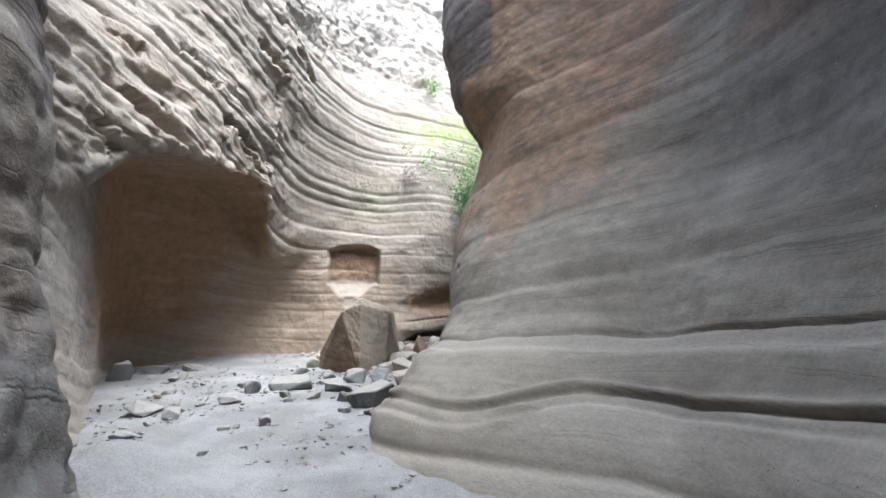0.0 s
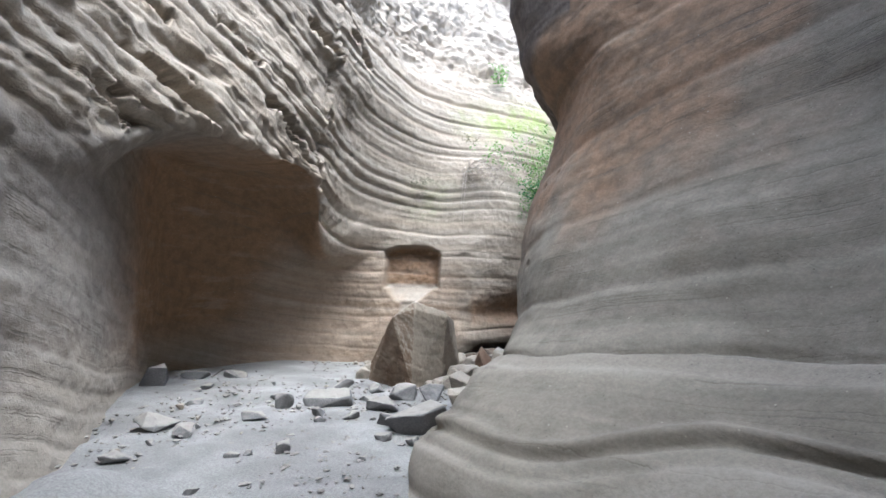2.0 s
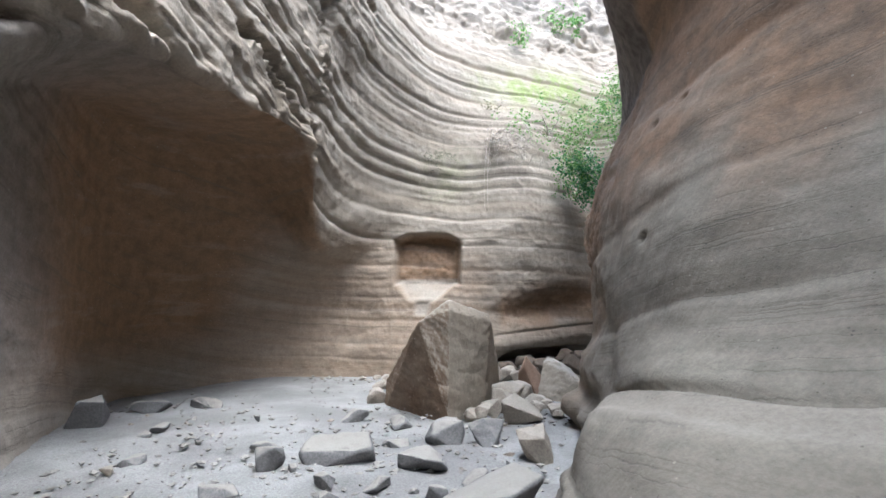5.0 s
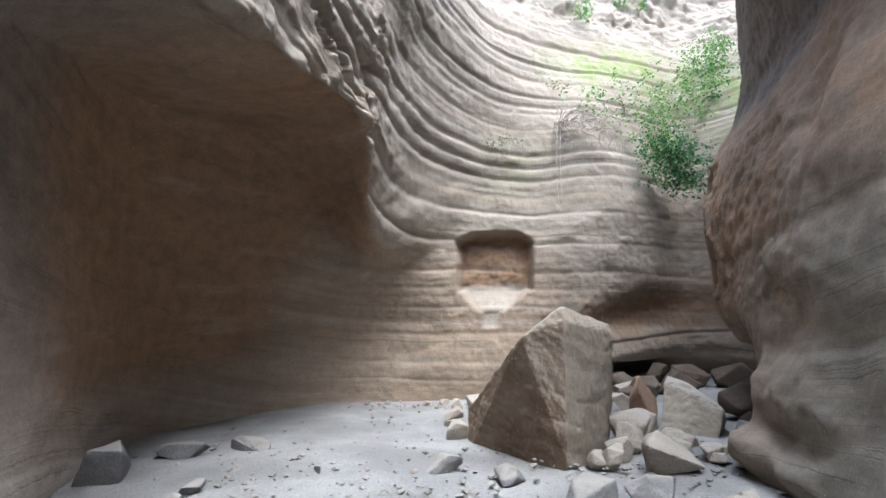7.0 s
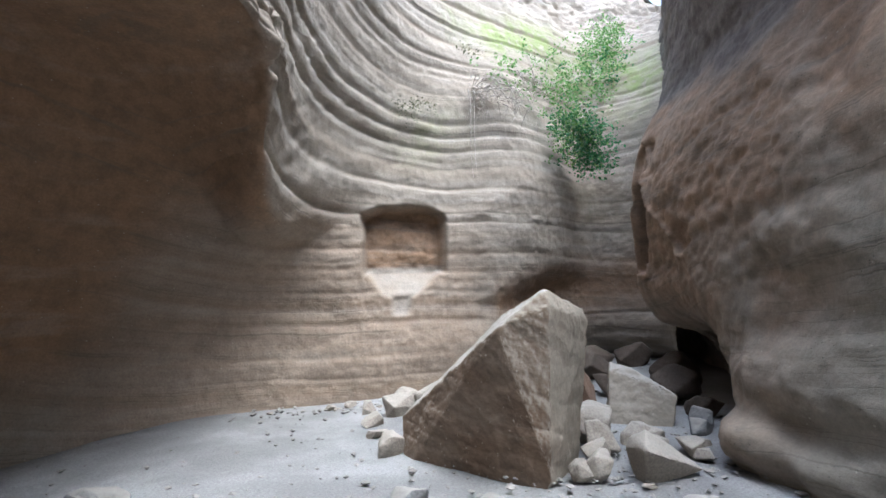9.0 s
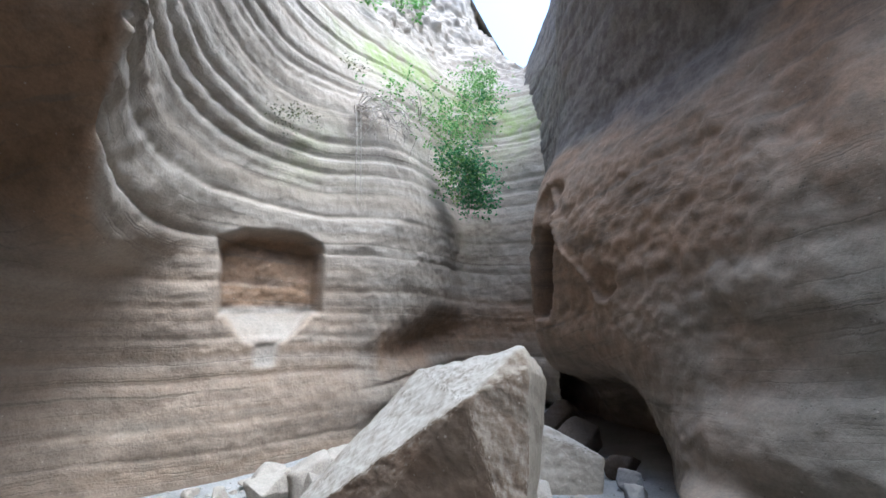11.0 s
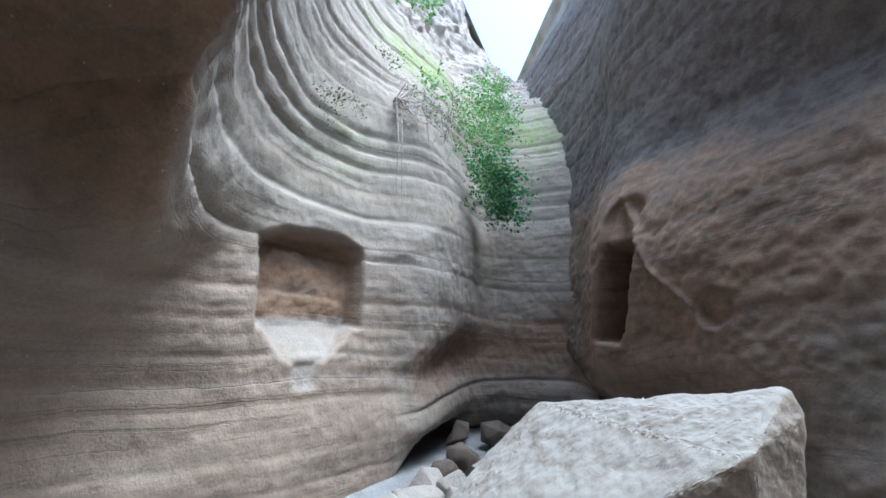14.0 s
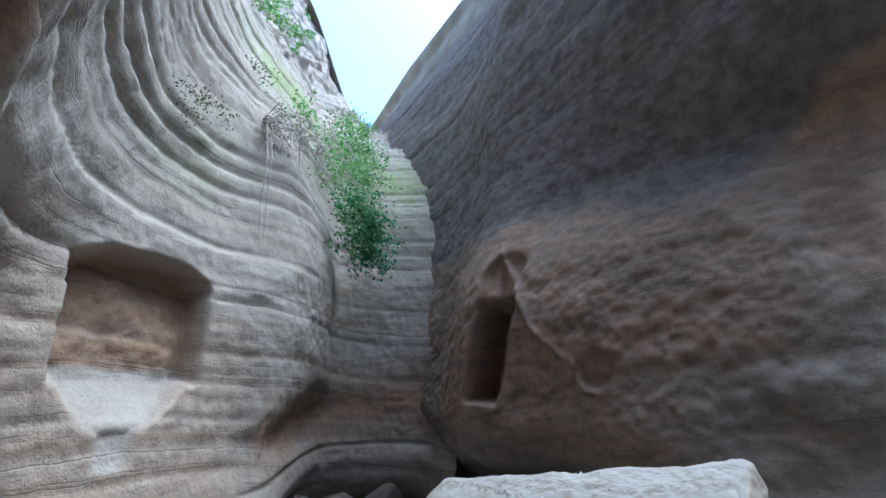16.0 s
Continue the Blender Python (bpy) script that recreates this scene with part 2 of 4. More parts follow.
def even(points, step):
    """Parameters at even steps of length along a polyline sampled at 40 per knot."""
    fine = np.linspace(0, len(points) - 1, 40 * (len(points) - 1) + 1)
    p = spline(points, fine)
    run = np.concatenate([[0], np.cumsum(np.linalg.norm(np.diff(p, axis=0), axis=1))])
    return np.interp(np.linspace(0, run[-1], int(run[-1] / step) + 1), run, fine)


def loft(rings, step):
    """A net of points over rings (lists of x, y, z), and its normals."""
    rings = np.array(rings, float)
    us = even(rings[2], step)
    across = spline(rings.transpose(1, 0, 2), us)          # u, ring, xyz
    run = np.concatenate([[0], np.cumsum(np.linalg.norm(np.diff(rings, axis=0), axis=2).mean(axis=1))])
    vs = np.interp(np.linspace(0, run[-1], int(run[-1] / step) + 1), run, np.arange(len(rings)))
    net = pchip(across.transpose(1, 0, 2), vs)             # v, u, xyz
    return net, vs


def normals(net, flip):
    du, dv = np.gradient(net, axis=1), np.gradient(net, axis=0)
    n = np.cross(du, dv)
    n /= np.linalg.norm(n, axis=2, keepdims=True) + 1e-9
    return -n if flip else n


def blur(field, times):
    for _ in range(times):
        padded = np.pad(field, ((1, 1), (1, 1), (0, 0)), mode="edge")
        field = (padded[:-2, 1:-1] + padded[2:, 1:-1] + padded[1:-1, :-2] + padded[1:-1, 2:] + 2 * field) / 6
    return field


def sheet(name, net, material, flip=False, **fields):
    """One mesh from a net of points, with float attributes."""
    rows, cols = net.shape[:2]
    grid = np.arange(rows * cols).reshape(rows, cols)
    quads = np.stack([grid[:-1, :-1], grid[:-1, 1:], grid[1:, 1:], grid[1:, :-1]], -1).reshape(-1, 4)
    if flip:
        quads = quads[:, ::-1]
    me = bpy.data.meshes.new(name)
    me.vertices.add(rows * cols)
    me.vertices.foreach_set("co", np.ascontiguousarray(net, np.float32).ravel())
    me.loops.add(quads.size)
    me.loops.foreach_set("vertex_index", np.ascontiguousarray(quads, np.int32).ravel())
    me.polygons.add(len(quads))
    me.polygons.foreach_set("loop_start", np.arange(0, quads.size, 4, dtype=np.int32))
    me.polygons.foreach_set("use_smooth", np.ones(len(quads), bool))
    me.update(calc_edges=True)
    for key, value in fields.items():
        me.attributes.new(key, "FLOAT", "POINT").data.foreach_set("value", np.ascontiguousarray(value, np.float32).ravel())
    me.materials.append(material)
    me.validate()
    return new(name, me)


# ---- the canyon's walls ----
STEP = 0.028


def level(z, points):
    return [(x, y, z) for x, y in points]


left_rings = []
left_rings.append(level(-0.6, [(0.3, -7.5), (-1.2, -4.5), (-1.1, -0.5), (-1.05, 1.9), (-2.7, 2.5), (-3.45, 5), (-4.95, 7.3), (-6.2, 9.5),
    (-6.0, 11.1), (-4.4, 12.2), (-2.7, 12.6), (-1.3, 13.2), (-0.5, 14.3), (0.6, 15.3), (1.6, 15.4), (2.6, 15),
    (3.9, 15.2)]))
left_rings.append(level(0.15, [(0.3, -7.5), (-1.4, -4.5), (-1.35, -0.5), (-1.33, 2.05), (-3, 2.6), (-3.7, 4.95), (-5.1, 7.3), (-6.3, 9.5),
    (-6.0, 11.1), (-4.3, 12.3), (-2.85, 12.55), (-1.35, 13.12), (-0.72, 13.4), (0.42, 14.3), (1.27, 14.6), (2.1, 13.72),
    (1.7, 12.72)]))
left_rings.append(level(0.9, [(0.3, -7.5), (-1.5, -4.5), (-1.5, -0.5), (-1.6, 2.15), (-3.2, 2.8), (-3.9, 4.95), (-5.1, 7.25), (-6.25, 9.5),
    (-5.9, 11.1), (-4.25, 12.35), (-2.92, 12.65), (-1.4, 13.2), (-0.72, 13.3), (0.4, 14.2), (1.25, 14.6), (2.08, 13.65),
    (1.65, 12.65)]))
left_rings.append([(0.3, -7.5, 2), (-1.5, -4.5, 2), (-1.55, -0.5, 2), (-1.85, 2.2, 1.9), (-3.3, 2.9, 2.1), (-4.05, 5.15, 2.15), (-5.0, 7.15, 3.2), (-5.7, 9.0, 3.55),
    (-4.9, 10.5, 3.25), (-4.3, 11.75, 1.85), (-2.95, 12.7, 1.9), (-1.5, 13.28, 2), (-0.7, 13.35, 2), (0.4, 14, 2), (1.25, 14.6, 2), (2.08, 13.62, 2),
    (1.62, 12.6, 2)])
left_rings.append([(0.3, -7.5, 3), (-1.5, -4.5, 3), (-1.6, -0.5, 3), (-1.85, 2.2, 2.8), (-3.4, 3, 2.9), (-3.92, 5.3, 2.9), (-3.85, 6.8, 3.4), (-3.7, 8.5, 3.45),
    (-3.6, 9.95, 3.35), (-3.85, 11.3, 2.1), (-2.9, 12.75, 2.5), (-1.45, 13.35, 2.6), (-0.65, 13.4, 2.65), (0.4, 14, 2.7), (1.3, 14.65, 2.7), (2.12, 13.6, 2.7),
    (1.75, 12.6, 2.7)])
left_rings.append([(0.3, -7.5, 4.2), (-1.4, -4.5, 4.2), (-1.45, -0.5, 4.2), (-1.8, 2.2, 4), (-3.5, 3.1, 4), (-4.1, 5.5, 4.1), (-3.85, 6.9, 4.3), (-3.65, 8.4, 4.6),
    (-3.5, 9.8, 4.2), (-3.3, 11.4, 4.2), (-2.55, 12.9, 4.1), (-1.3, 13.6, 4.2), (-0.6, 13.75, 4.2), (0.4, 14.5, 4.2), (1.45, 15, 4.2), (2.4, 13.85, 4.2),
    (2.1, 12.7, 4.2)])
# from here up the near end leans in, unseen, to shade the start
left_rings.append([(0.3, -8, 6), (-1, -4.6, 6), (-1.05, -0.5, 6), (-1.6, 2.2, 6), (-3.6, 3.2, 6), (-4.6, 5.8, 6), (-4.4, 7, 6), (-3.7, 8.6, 6),
    (-3.2, 10.3, 6.2), (-2.9, 11.8, 6.3), (-2.3, 13.1, 5.9), (-1.2, 14.2, 5.8), (-0.4, 14.7, 5.8), (0.6, 15.2, 5.8), (2, 15.9, 5.9), (3.12, 15, 5.9),
    (3.05, 13.6, 6)])
left_rings.append([(0.3, -8.5, 8.5), (-0.5, -5, 8.5), (-0.5, -0.5, 8.5), (-1.4, 2.2, 8.5), (-3.8, 3.6, 8.5), (-4.6, 6, 8.5), (-4.3, 7.4, 8.5), (-3.7, 9.2, 8.5),
    (-3.3, 11, 8.3), (-3.1, 12.8, 8.4), (-2.3, 14.8, 8.8), (-0.8, 16.1, 8.8), (0.2, 16.6, 8.7), (1.3, 17.2, 8.6), (2.9, 17.9, 8.2), (4.5, 17.2, 7.7),
    (4.3, 15.5, 8)])
left_rings.append([(0.3, -9.5, 11), (-0.6, -5.5, 11), (-0.6, -0.5, 11), (-1.5, 2.4, 11), (-4.2, 4, 11), (-5, 6.2, 11), (-4.8, 7.8, 11), (-4.3, 9.6, 11),
    (-4.1, 11.8, 11), (-3.9, 13.8, 11.5), (-2.8, 16.5, 12.5), (-1.2, 18.5, 13), (0, 18.9, 13), (1.7, 19.4, 13), (3.7, 20, 12.6), (6.3, 20.3, 9.7),
    (6.9, 18.5, 9.9)])

right_rings = []
right_rings.append(level(-0.6, [(2.9, 15.6), (2.9, 13.9), (2.5, 12.4), (2.2, 10.9), (0.35, 9.5), (-0.1, 8.1), (-0.5, 6.3), (-0.65, 4.8), (0.6, 3.6), (1.5, 2.3), (1.3, 0), (1.2, -4), (0.3, -7.5)]))
right_rings.append(level(0.3, [(2.8, 15.4), (2.5, 13.7), (2.0, 12.2), (1.8, 10.9), (0.2, 9.5), (0.04, 8.0), (-0.33, 6.4), (-0.3, 4.9), (0.95, 3.9), (1.8, 2.5), (1.5, 0), (1.3, -4), (0.3, -7.5)]))
right_rings.append(level(0.72, [(2.8, 15.3), (2.1, 13.4), (0.95, 12.0), (0.95, 11.0), (0.25, 9.5), (0.06, 8.0), (-0.06, 6.6), (0.25, 5.2), (1.35, 4.1), (2.0, 2.5), (1.65, 0), (1.4, -4), (0.3, -7.5)]))
right_rings.append(level(1.15, [(2.8, 15.2), (1.9, 13.3), (0.74, 11.95), (0.6, 11.0), (0.22, 9.4), (0.09, 8.0), (0.18, 6.7), (0.72, 5.45), (1.7, 4.3), (2.2, 2.5), (1.8, 0), (1.5, -4), (0.3, -7.5)]))
right_rings.append(level(2.0, [(2.8, 15.1), (1.9, 13.2), (0.7, 11.9), (0.48, 11.1), (0.28, 9.6), (0.18, 8.1), (0.42, 6.75), (1.05, 5.7), (2.1, 4.4), (2.5, 2.5), (2.1, 0), (1.7, -4), (0.3, -7.5)]))
right_rings.append(level(2.8, [(2.8, 15.1), (1.9, 13.1), (0.85, 11.9), (0.62, 11.0), (0.45, 9.6), (0.42, 8.2), (0.68, 7.0), (1.35, 5.9), (2.45, 4.55), (2.8, 2.5), (2.3, 0), (1.8, -4), (0.3, -7.5)]))
right_rings.append(level(3.7, [(3.0, 15.3), (2.0, 13.1), (1.2, 11.9), (1.0, 10.9), (0.84, 9.6), (0.66, 8.1), (0.98, 6.8), (1.6, 6.0), (2.65, 4.6), (3.0, 2.5), (2.4, 0), (1.9, -4), (0.3, -7.5)]))
# from here up the near part leans in, out of view, to shade the wall below
right_rings.append(level(4.6, [(3.2, 15.7), (2.1, 13.0), (1.4, 12.0), (1.0, 10.9), (0.6, 9.6), (0.13, 8.1), (0.8, 6.85), (1.7, 6.1), (2.75, 4.65), (2.75, 2.5), (2.0, 0), (1.6, -4), (0.3, -7.5)]))
right_rings.append(level(6.0, [(3.9, 16.9), (2.5, 13.4), (1.4, 11.9), (0.8, 10.6), (0.3, 9.4), (0.03, 7.9), (0.8, 6.8), (1.6, 6.1), (2.45, 4.8), (2.4, 2.5), (1.8, 0), (1.4, -4), (0.3, -8)]))
right_rings.append([(5.2, 18.5, 8.0), (2.9, 13.3, 8), (1.8, 11.8, 8), (1.2, 10.5, 8), (0.8, 9.2, 8), (0.7, 7.9, 8), (1.2, 6.8, 8), (1.7, 6.0, 8), (2.3, 4.8, 8), (2.2, 2.5, 8), (1.7, 0, 8), (1.4, -4.5, 8), (0.3, -8.5, 8)])
right_rings.append([(7.2, 20.8, 9.8), (4.0, 13.4, 10), (3.1, 11.6, 10.5), (2.4, 10.4, 11), (2.1, 9.0, 11), (2.0, 7.7, 11), (2.3, 6.6, 11), (2.5, 5.8, 11), (2.7, 4.8, 11), (2.5, 2.5, 11), (2.0, 0, 11), (1.7, -5, 11), (0.3, -9.5, 11)])


def floor_height(x, y):
    """The bed of the canyon falls a little towards the back."""
    return -0.06 - 0.22 * ramp(y, 7.0, 12.5) + 0.02 * np.sin(1.3 * x + 0.7 * y)


def left_wall():
    net, ring = loft(left_rings, STEP)
    ring = np.repeat(ring, net.shape[1])
    n = blur(normals(net, False), 6)
    if (n[net.shape[0] // 3, net.shape[1] // 6] * (Vector((1, 0, 0)))).sum() < 0:
        n = -n
    shape = net.shape[:2]
    p = net.reshape(-1, 3)
    x, y, z = p.T
    bed = z - 0.29 * (np.log1p(np.exp(np.clip((11.8 - y) * 1.6, -40, 40))) / 1.6) + 0.05 * x
    bed = bed + 0.17 * ramp(y, 10.1, 9.95) * ramp(z, 3.0, 3.4)
    bed = bed + 0.1 * grain(p, 0.5, 3) + 0.03 * grain(p, 1.7, 4)
    high = ramp(ring, 3.6, 4.3)
    craggy = ramp(ring, 3.85, 4.2) * ramp(y, 12.6, 9.5) * ramp(y, 3.0, 5.0)
    ledge = layers(bed, 0.2, 0.62, 11)
    thin = layers(bed + 0.02 * grain(p, 3.0, 8), 0.05, 0.13, 12)
    low = ramp(ring, 4.0, 3.7)
    alcove = ramp(y, 12.4, 11.2) * ramp(y, 6.6, 8.0) * low
    calm = 1 - 0.75 * ramp(x, -1.8, -0.4) * ramp(z, 4.5, 3.0)
    joints = grooves(bed + 0.01 * grain(p, 2.5, 9), 0.2, 0.62, 11, 0.034)
    lines = grooves(bed + 0.01 * grain(p, 2.5, 9), 0.14, 0.5, 14, 0.026)
    patchy = ramp(rough(p * np.array((0.6, 0.6, 1.2)), 0.9, 2, 17), -0.5, 0.5)
    push = (ledge - 0.5) * (0.026 * high * (1 - 0.5 * ramp(x, -2.6, -0.8)) + 0.026 * craggy + 0.008)
    push += (thin - 0.5) * (0.004 + 0.007 * high * patchy) * (1 - 0.8 * alcove) * calm
    push += (layers(bed + 0.02 * grain(p, 4.0, 10), 0.07, 0.24, 13) - 0.5) * 0.035 * craggy
    push -= (joints * (0.011 + 0.022 * high) + lines * (0.01 + 0.012 * high * patchy)) * (1 - 0.7 * alcove) * calm
    push += rough(p, 12.0, 2, 35, 0.7) * 0.006 * (1 - 0.7 * alcove)
    push += rough(p * np.array((1, 1, 1.6)), 0.9, 4, 21) * (0.034 + 0.04 * craggy + 0.16 * ramp(z, 6.5, 8.5))
    push += rough(p, 5.0, 3, 31) * (0.007 + 0.016 * craggy + 0.07 * ramp(z, 6.5, 8))
    # slabs broken along the beds, each set forward or back
    course = np.floor((bed + 0.03 * grain(p, 2.0, 71)) / 0.4)
    joint = np.floor((y + 0.25 * z + 0.12 * grain(p, 1.6, 72)) / 0.85 + np.modf(np.abs(np.sin(course * 12.9898)) * 437.585)[0])
    set_out = np.modf(np.abs(np.sin(course * 78.233 + joint * 37.719)) * 4375.85)[0]
    push += (set_out - 0.5) * 0.075 * craggy
    # the alcove's ragged lip
    push += 0.07 * rough(p, 2.6, 3, 76, 0.65) * ramp(ring, 3.7, 3.95) * ramp(ring, 4.5, 4.1) * ramp(y, 11.2, 10.2) * ramp(y, 4.5, 5.5)
    push += rough(p, 2.2, 3, 73) * 0.07 * ramp(y, 5.2, 4.2)
    hollow = ramp(rough(p * np.array((0.7, 0.7, 1.5)), 1.1, 2, 41), 0.55, 0.9)
    push -= 0.13 * hollow * craggy * ramp(z, 3.7, 4.2)
    # an upright broken seam, three deep hollows and a scoop near the foot
    seam_line = np.exp(-((y - 10.05 - 0.06 * grain(p, 1.5, 37)) / 0.16) ** 2) * ramp(ring, 3.9, 4.2) * ramp(z, 6.6, 5.8)
    push += seam_line * (0.1 * rough(p, 5.0, 3, 38, 0.7) - 0.05)
    ragged = 0.12 * rough(p, 4.0, 3, 39, 0.6)
    for cy, cz, ry, rz, deep in ((6.45, 3.78, 0.6, 0.17, 0.34), (5.7, 3.3, 0.4, 0.12, 0.2), (8.75, 4.15, 0.6, 0.1, 0.3), (9.3, 3.8, 0.55, 0.07, 0.2), (9.75, 5.95, 0.5, 0.16, 0.5), (10.9, 6.4, 0.5, 0.14, 0.4), (7.7, 5.0, 0.5, 0.08, 0.22), (6.3, 4.7, 0.3, 0.08, 0.2)):
        near_ = ((y - cy) / ry) ** 2 + ((z - cz + 0.3 * (y - cy) + ragged) / rz) ** 2
        push -= deep * ramp(near_, 1.2, 0.4) * ramp(ring, 3.8, 4.05) * ramp(x, -2.0, -2.4)
    slot = ramp(x, -1.5, -0.8) * ramp(y, 12.6, 13.0)
    push -= 0.2 * np.exp(-(((x + 0.05) / 0.95) ** 2 + ((z - 0.92 - 0.12 * x) / 0.27) ** 2)) * ramp(y, 12.8, 13.2)
    lip = -0.35 + 0.48 * ramp(x, -1.6, -0.5)
    push -= 0.6 * slot * ramp(x, 1.0, 0.2) * ramp(z + 0.03 * grain(p, 1.5, 77) - lip, 0.0, -0.14)
    push += 0.05 * slot * np.exp(-((z - 0.27 - 0.06 * x) / 0.13) ** 2) - 0.03 * slot * np.exp(-((z - 0.47 - 0.06 * x) / 0.022) ** 2)
    moved = p + n.reshape(-1, 3) * push[:, None]
    # the square niche cut into the back wall, with its worn sill
    wob = 0.02 * grain(p, 6, 51)
    back = ramp(y, 12.0, 12.3) * ramp(x, 0.5, 0.2)
    sides = ramp(x + wob, -2.97, -2.90) * ramp(x + wob, -1.66, -1.84)
    corner = 0.12 * np.clip(np.abs(x + 2.32) / 0.6, 0, 1) ** 4
    niche = sides * ramp(z + corner + wob, 2.47, 2.34) * ramp(z + wob, 1.38, 1.46) * back
    # its sill slopes outwards and narrows down to a small square notch
    half = np.interp(z, (0.8, 1.06, 1.12, 1.42), (0.12, 0.14, 0.26, 0.5))
    middle = np.interp(z, (0.8, 1.1, 1.42), (-2.44, -2.42, -2.36))
    sill = ramp(np.abs(x - middle) + wob, half + 0.05, half - 0.05) * ramp(z + 0.5 * wob, 0.79, 0.84) * ramp(z, 1.52, 1.44) * back
    sloped = np.interp(z, (0.8, 0.84, 1.05, 1.09, 1.13, 1.44), (0.0, 0.05, 0.08, 0.05, 0.06, 0.36))
    chisel = layers(z - 0.7 * x + 0.05 * grain(p, 3, 62), 0.05, 0.16, 64)
    depth = niche * (0.36 + 0.04 * rough(p, 4, 3, 61) - 0.022 * chisel * (0.6 + 0.5 * grain(p, 2.5, 65))) + sill * sloped * (1 - niche)
    moved[:, 1] += depth
    dusty = np.clip(sill * (1 - niche) * (0.75 + 0.2 * grain(p, 5, 78)) * (1 - 0.25 * np.exp(-((z - 1.085) / 0.02) ** 2)), 0, 1)
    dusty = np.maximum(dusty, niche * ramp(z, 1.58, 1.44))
    dusty = np.maximum(dusty, 0.2 * ramp(z + 0.3 * rough(p, 1.2, 3, 66), 6.9, 7.6) * ramp(rough(p, 3.0, 3, 67), -0.5, 0.2))
    dusty = np.maximum(dusty, 0.65 * ramp(y, 8.6, 7.2) * ramp(y, 3.2, 4.0) * ramp(z + 0.25 * rough(p, 0.9, 3, 88), 1.2, 0.1))
    # darker and greyer on the near pillar and on the near wall below the lip
    crust_and_shade = 0.85 * ramp(y + 0.3 * rough(p, 1.2, 3, 74), 3.1, 2.5) * ramp(rough(p, 1.0, 3, 75), -1.2, 0.2)
    crust_and_shade = np.maximum(crust_and_shade, 0.42 * ramp(y, 8.2, 7.0) * ramp(ring, 4.1, 3.8) * ramp(z + 0.25 * rough(p, 0.9, 3, 88), 0.3, 1.0))
    rust_and_shade = np.clip(niche * ramp(z, 1.45, 1.56), 0, 1) * 0.95
    # browner rock low on the back wall, with the overhang's shade coloured in
    rust_and_shade = np.maximum(rust_and_shade, 0.42 * ramp(z + 0.3 * rough(p, 0.9, 3, 89), 2.7, 1.3) * ramp(y, 10.8, 11.5) * ramp(x, -0.6, -1.6))
    # the alcove's shade and bounced light, put in as brown
    rust_and_shade = np.maximum(rust_and_shade, ramp(y, 11.9, 11.0) * ramp(y + 0.6 * grain(p, 0.7, 79), 6.4, 8.8) * ramp(ring, 4.15, 3.9) * ramp(z + 0.2 * grain(p, 0.8, 80), -0.2, 0.9) * ramp(rough(p, 0.8, 3, 63), -2.6, -0.4))
    # a brown patch that also paints the shade inside the scoop
    rust_and_shade = np.maximum(rust_and_shade, 0.9 * ramp(x + 0.2 * rough(p, 2.0, 2, 68), -1.35, -0.8) * np.exp(-((z + 0.1 * rough(p, 1.5, 2, 69) - 0.95 - 0.1 * x) / 0.4) ** 2) * ramp(y, 12, 12.6))
    lobe = ((x - 0.2 - 0.4 * (z - 6)) / 1.25) ** 2 + ((z - 6.15 - 0.1 * x) / 0.5) ** 2
    green = 1.3 * np.exp(-0.9 * lobe) * ramp(y, 13.6, 14.2)
    green = np.maximum(green, 1.0 * np.exp(-(((x - 1.8) / 1.2) ** 2 + ((z - 5.5) / 1.0) ** 2)) * ramp(y, 13.6, 14.2))
    green = np.maximum(green, 0.3 * np.exp(-(((x + 1.9) / 0.7) ** 2 + ((z - 3.6) / 0.5) ** 2)) * ramp(y, 12.5, 12.9))
    green = np.clip(0.8 * green * (0.8 + 0.7 * rough(p, 2.5, 4, 71, 0.6)), 0, 0.85)
    return sheet("wall_left", moved.reshape(*shape, 3), LEFT_ROCK, False, bed=bed, rust_and_shade=rust_and_shade, green=green, dusty=dusty, crust_and_shade=crust_and_shade)


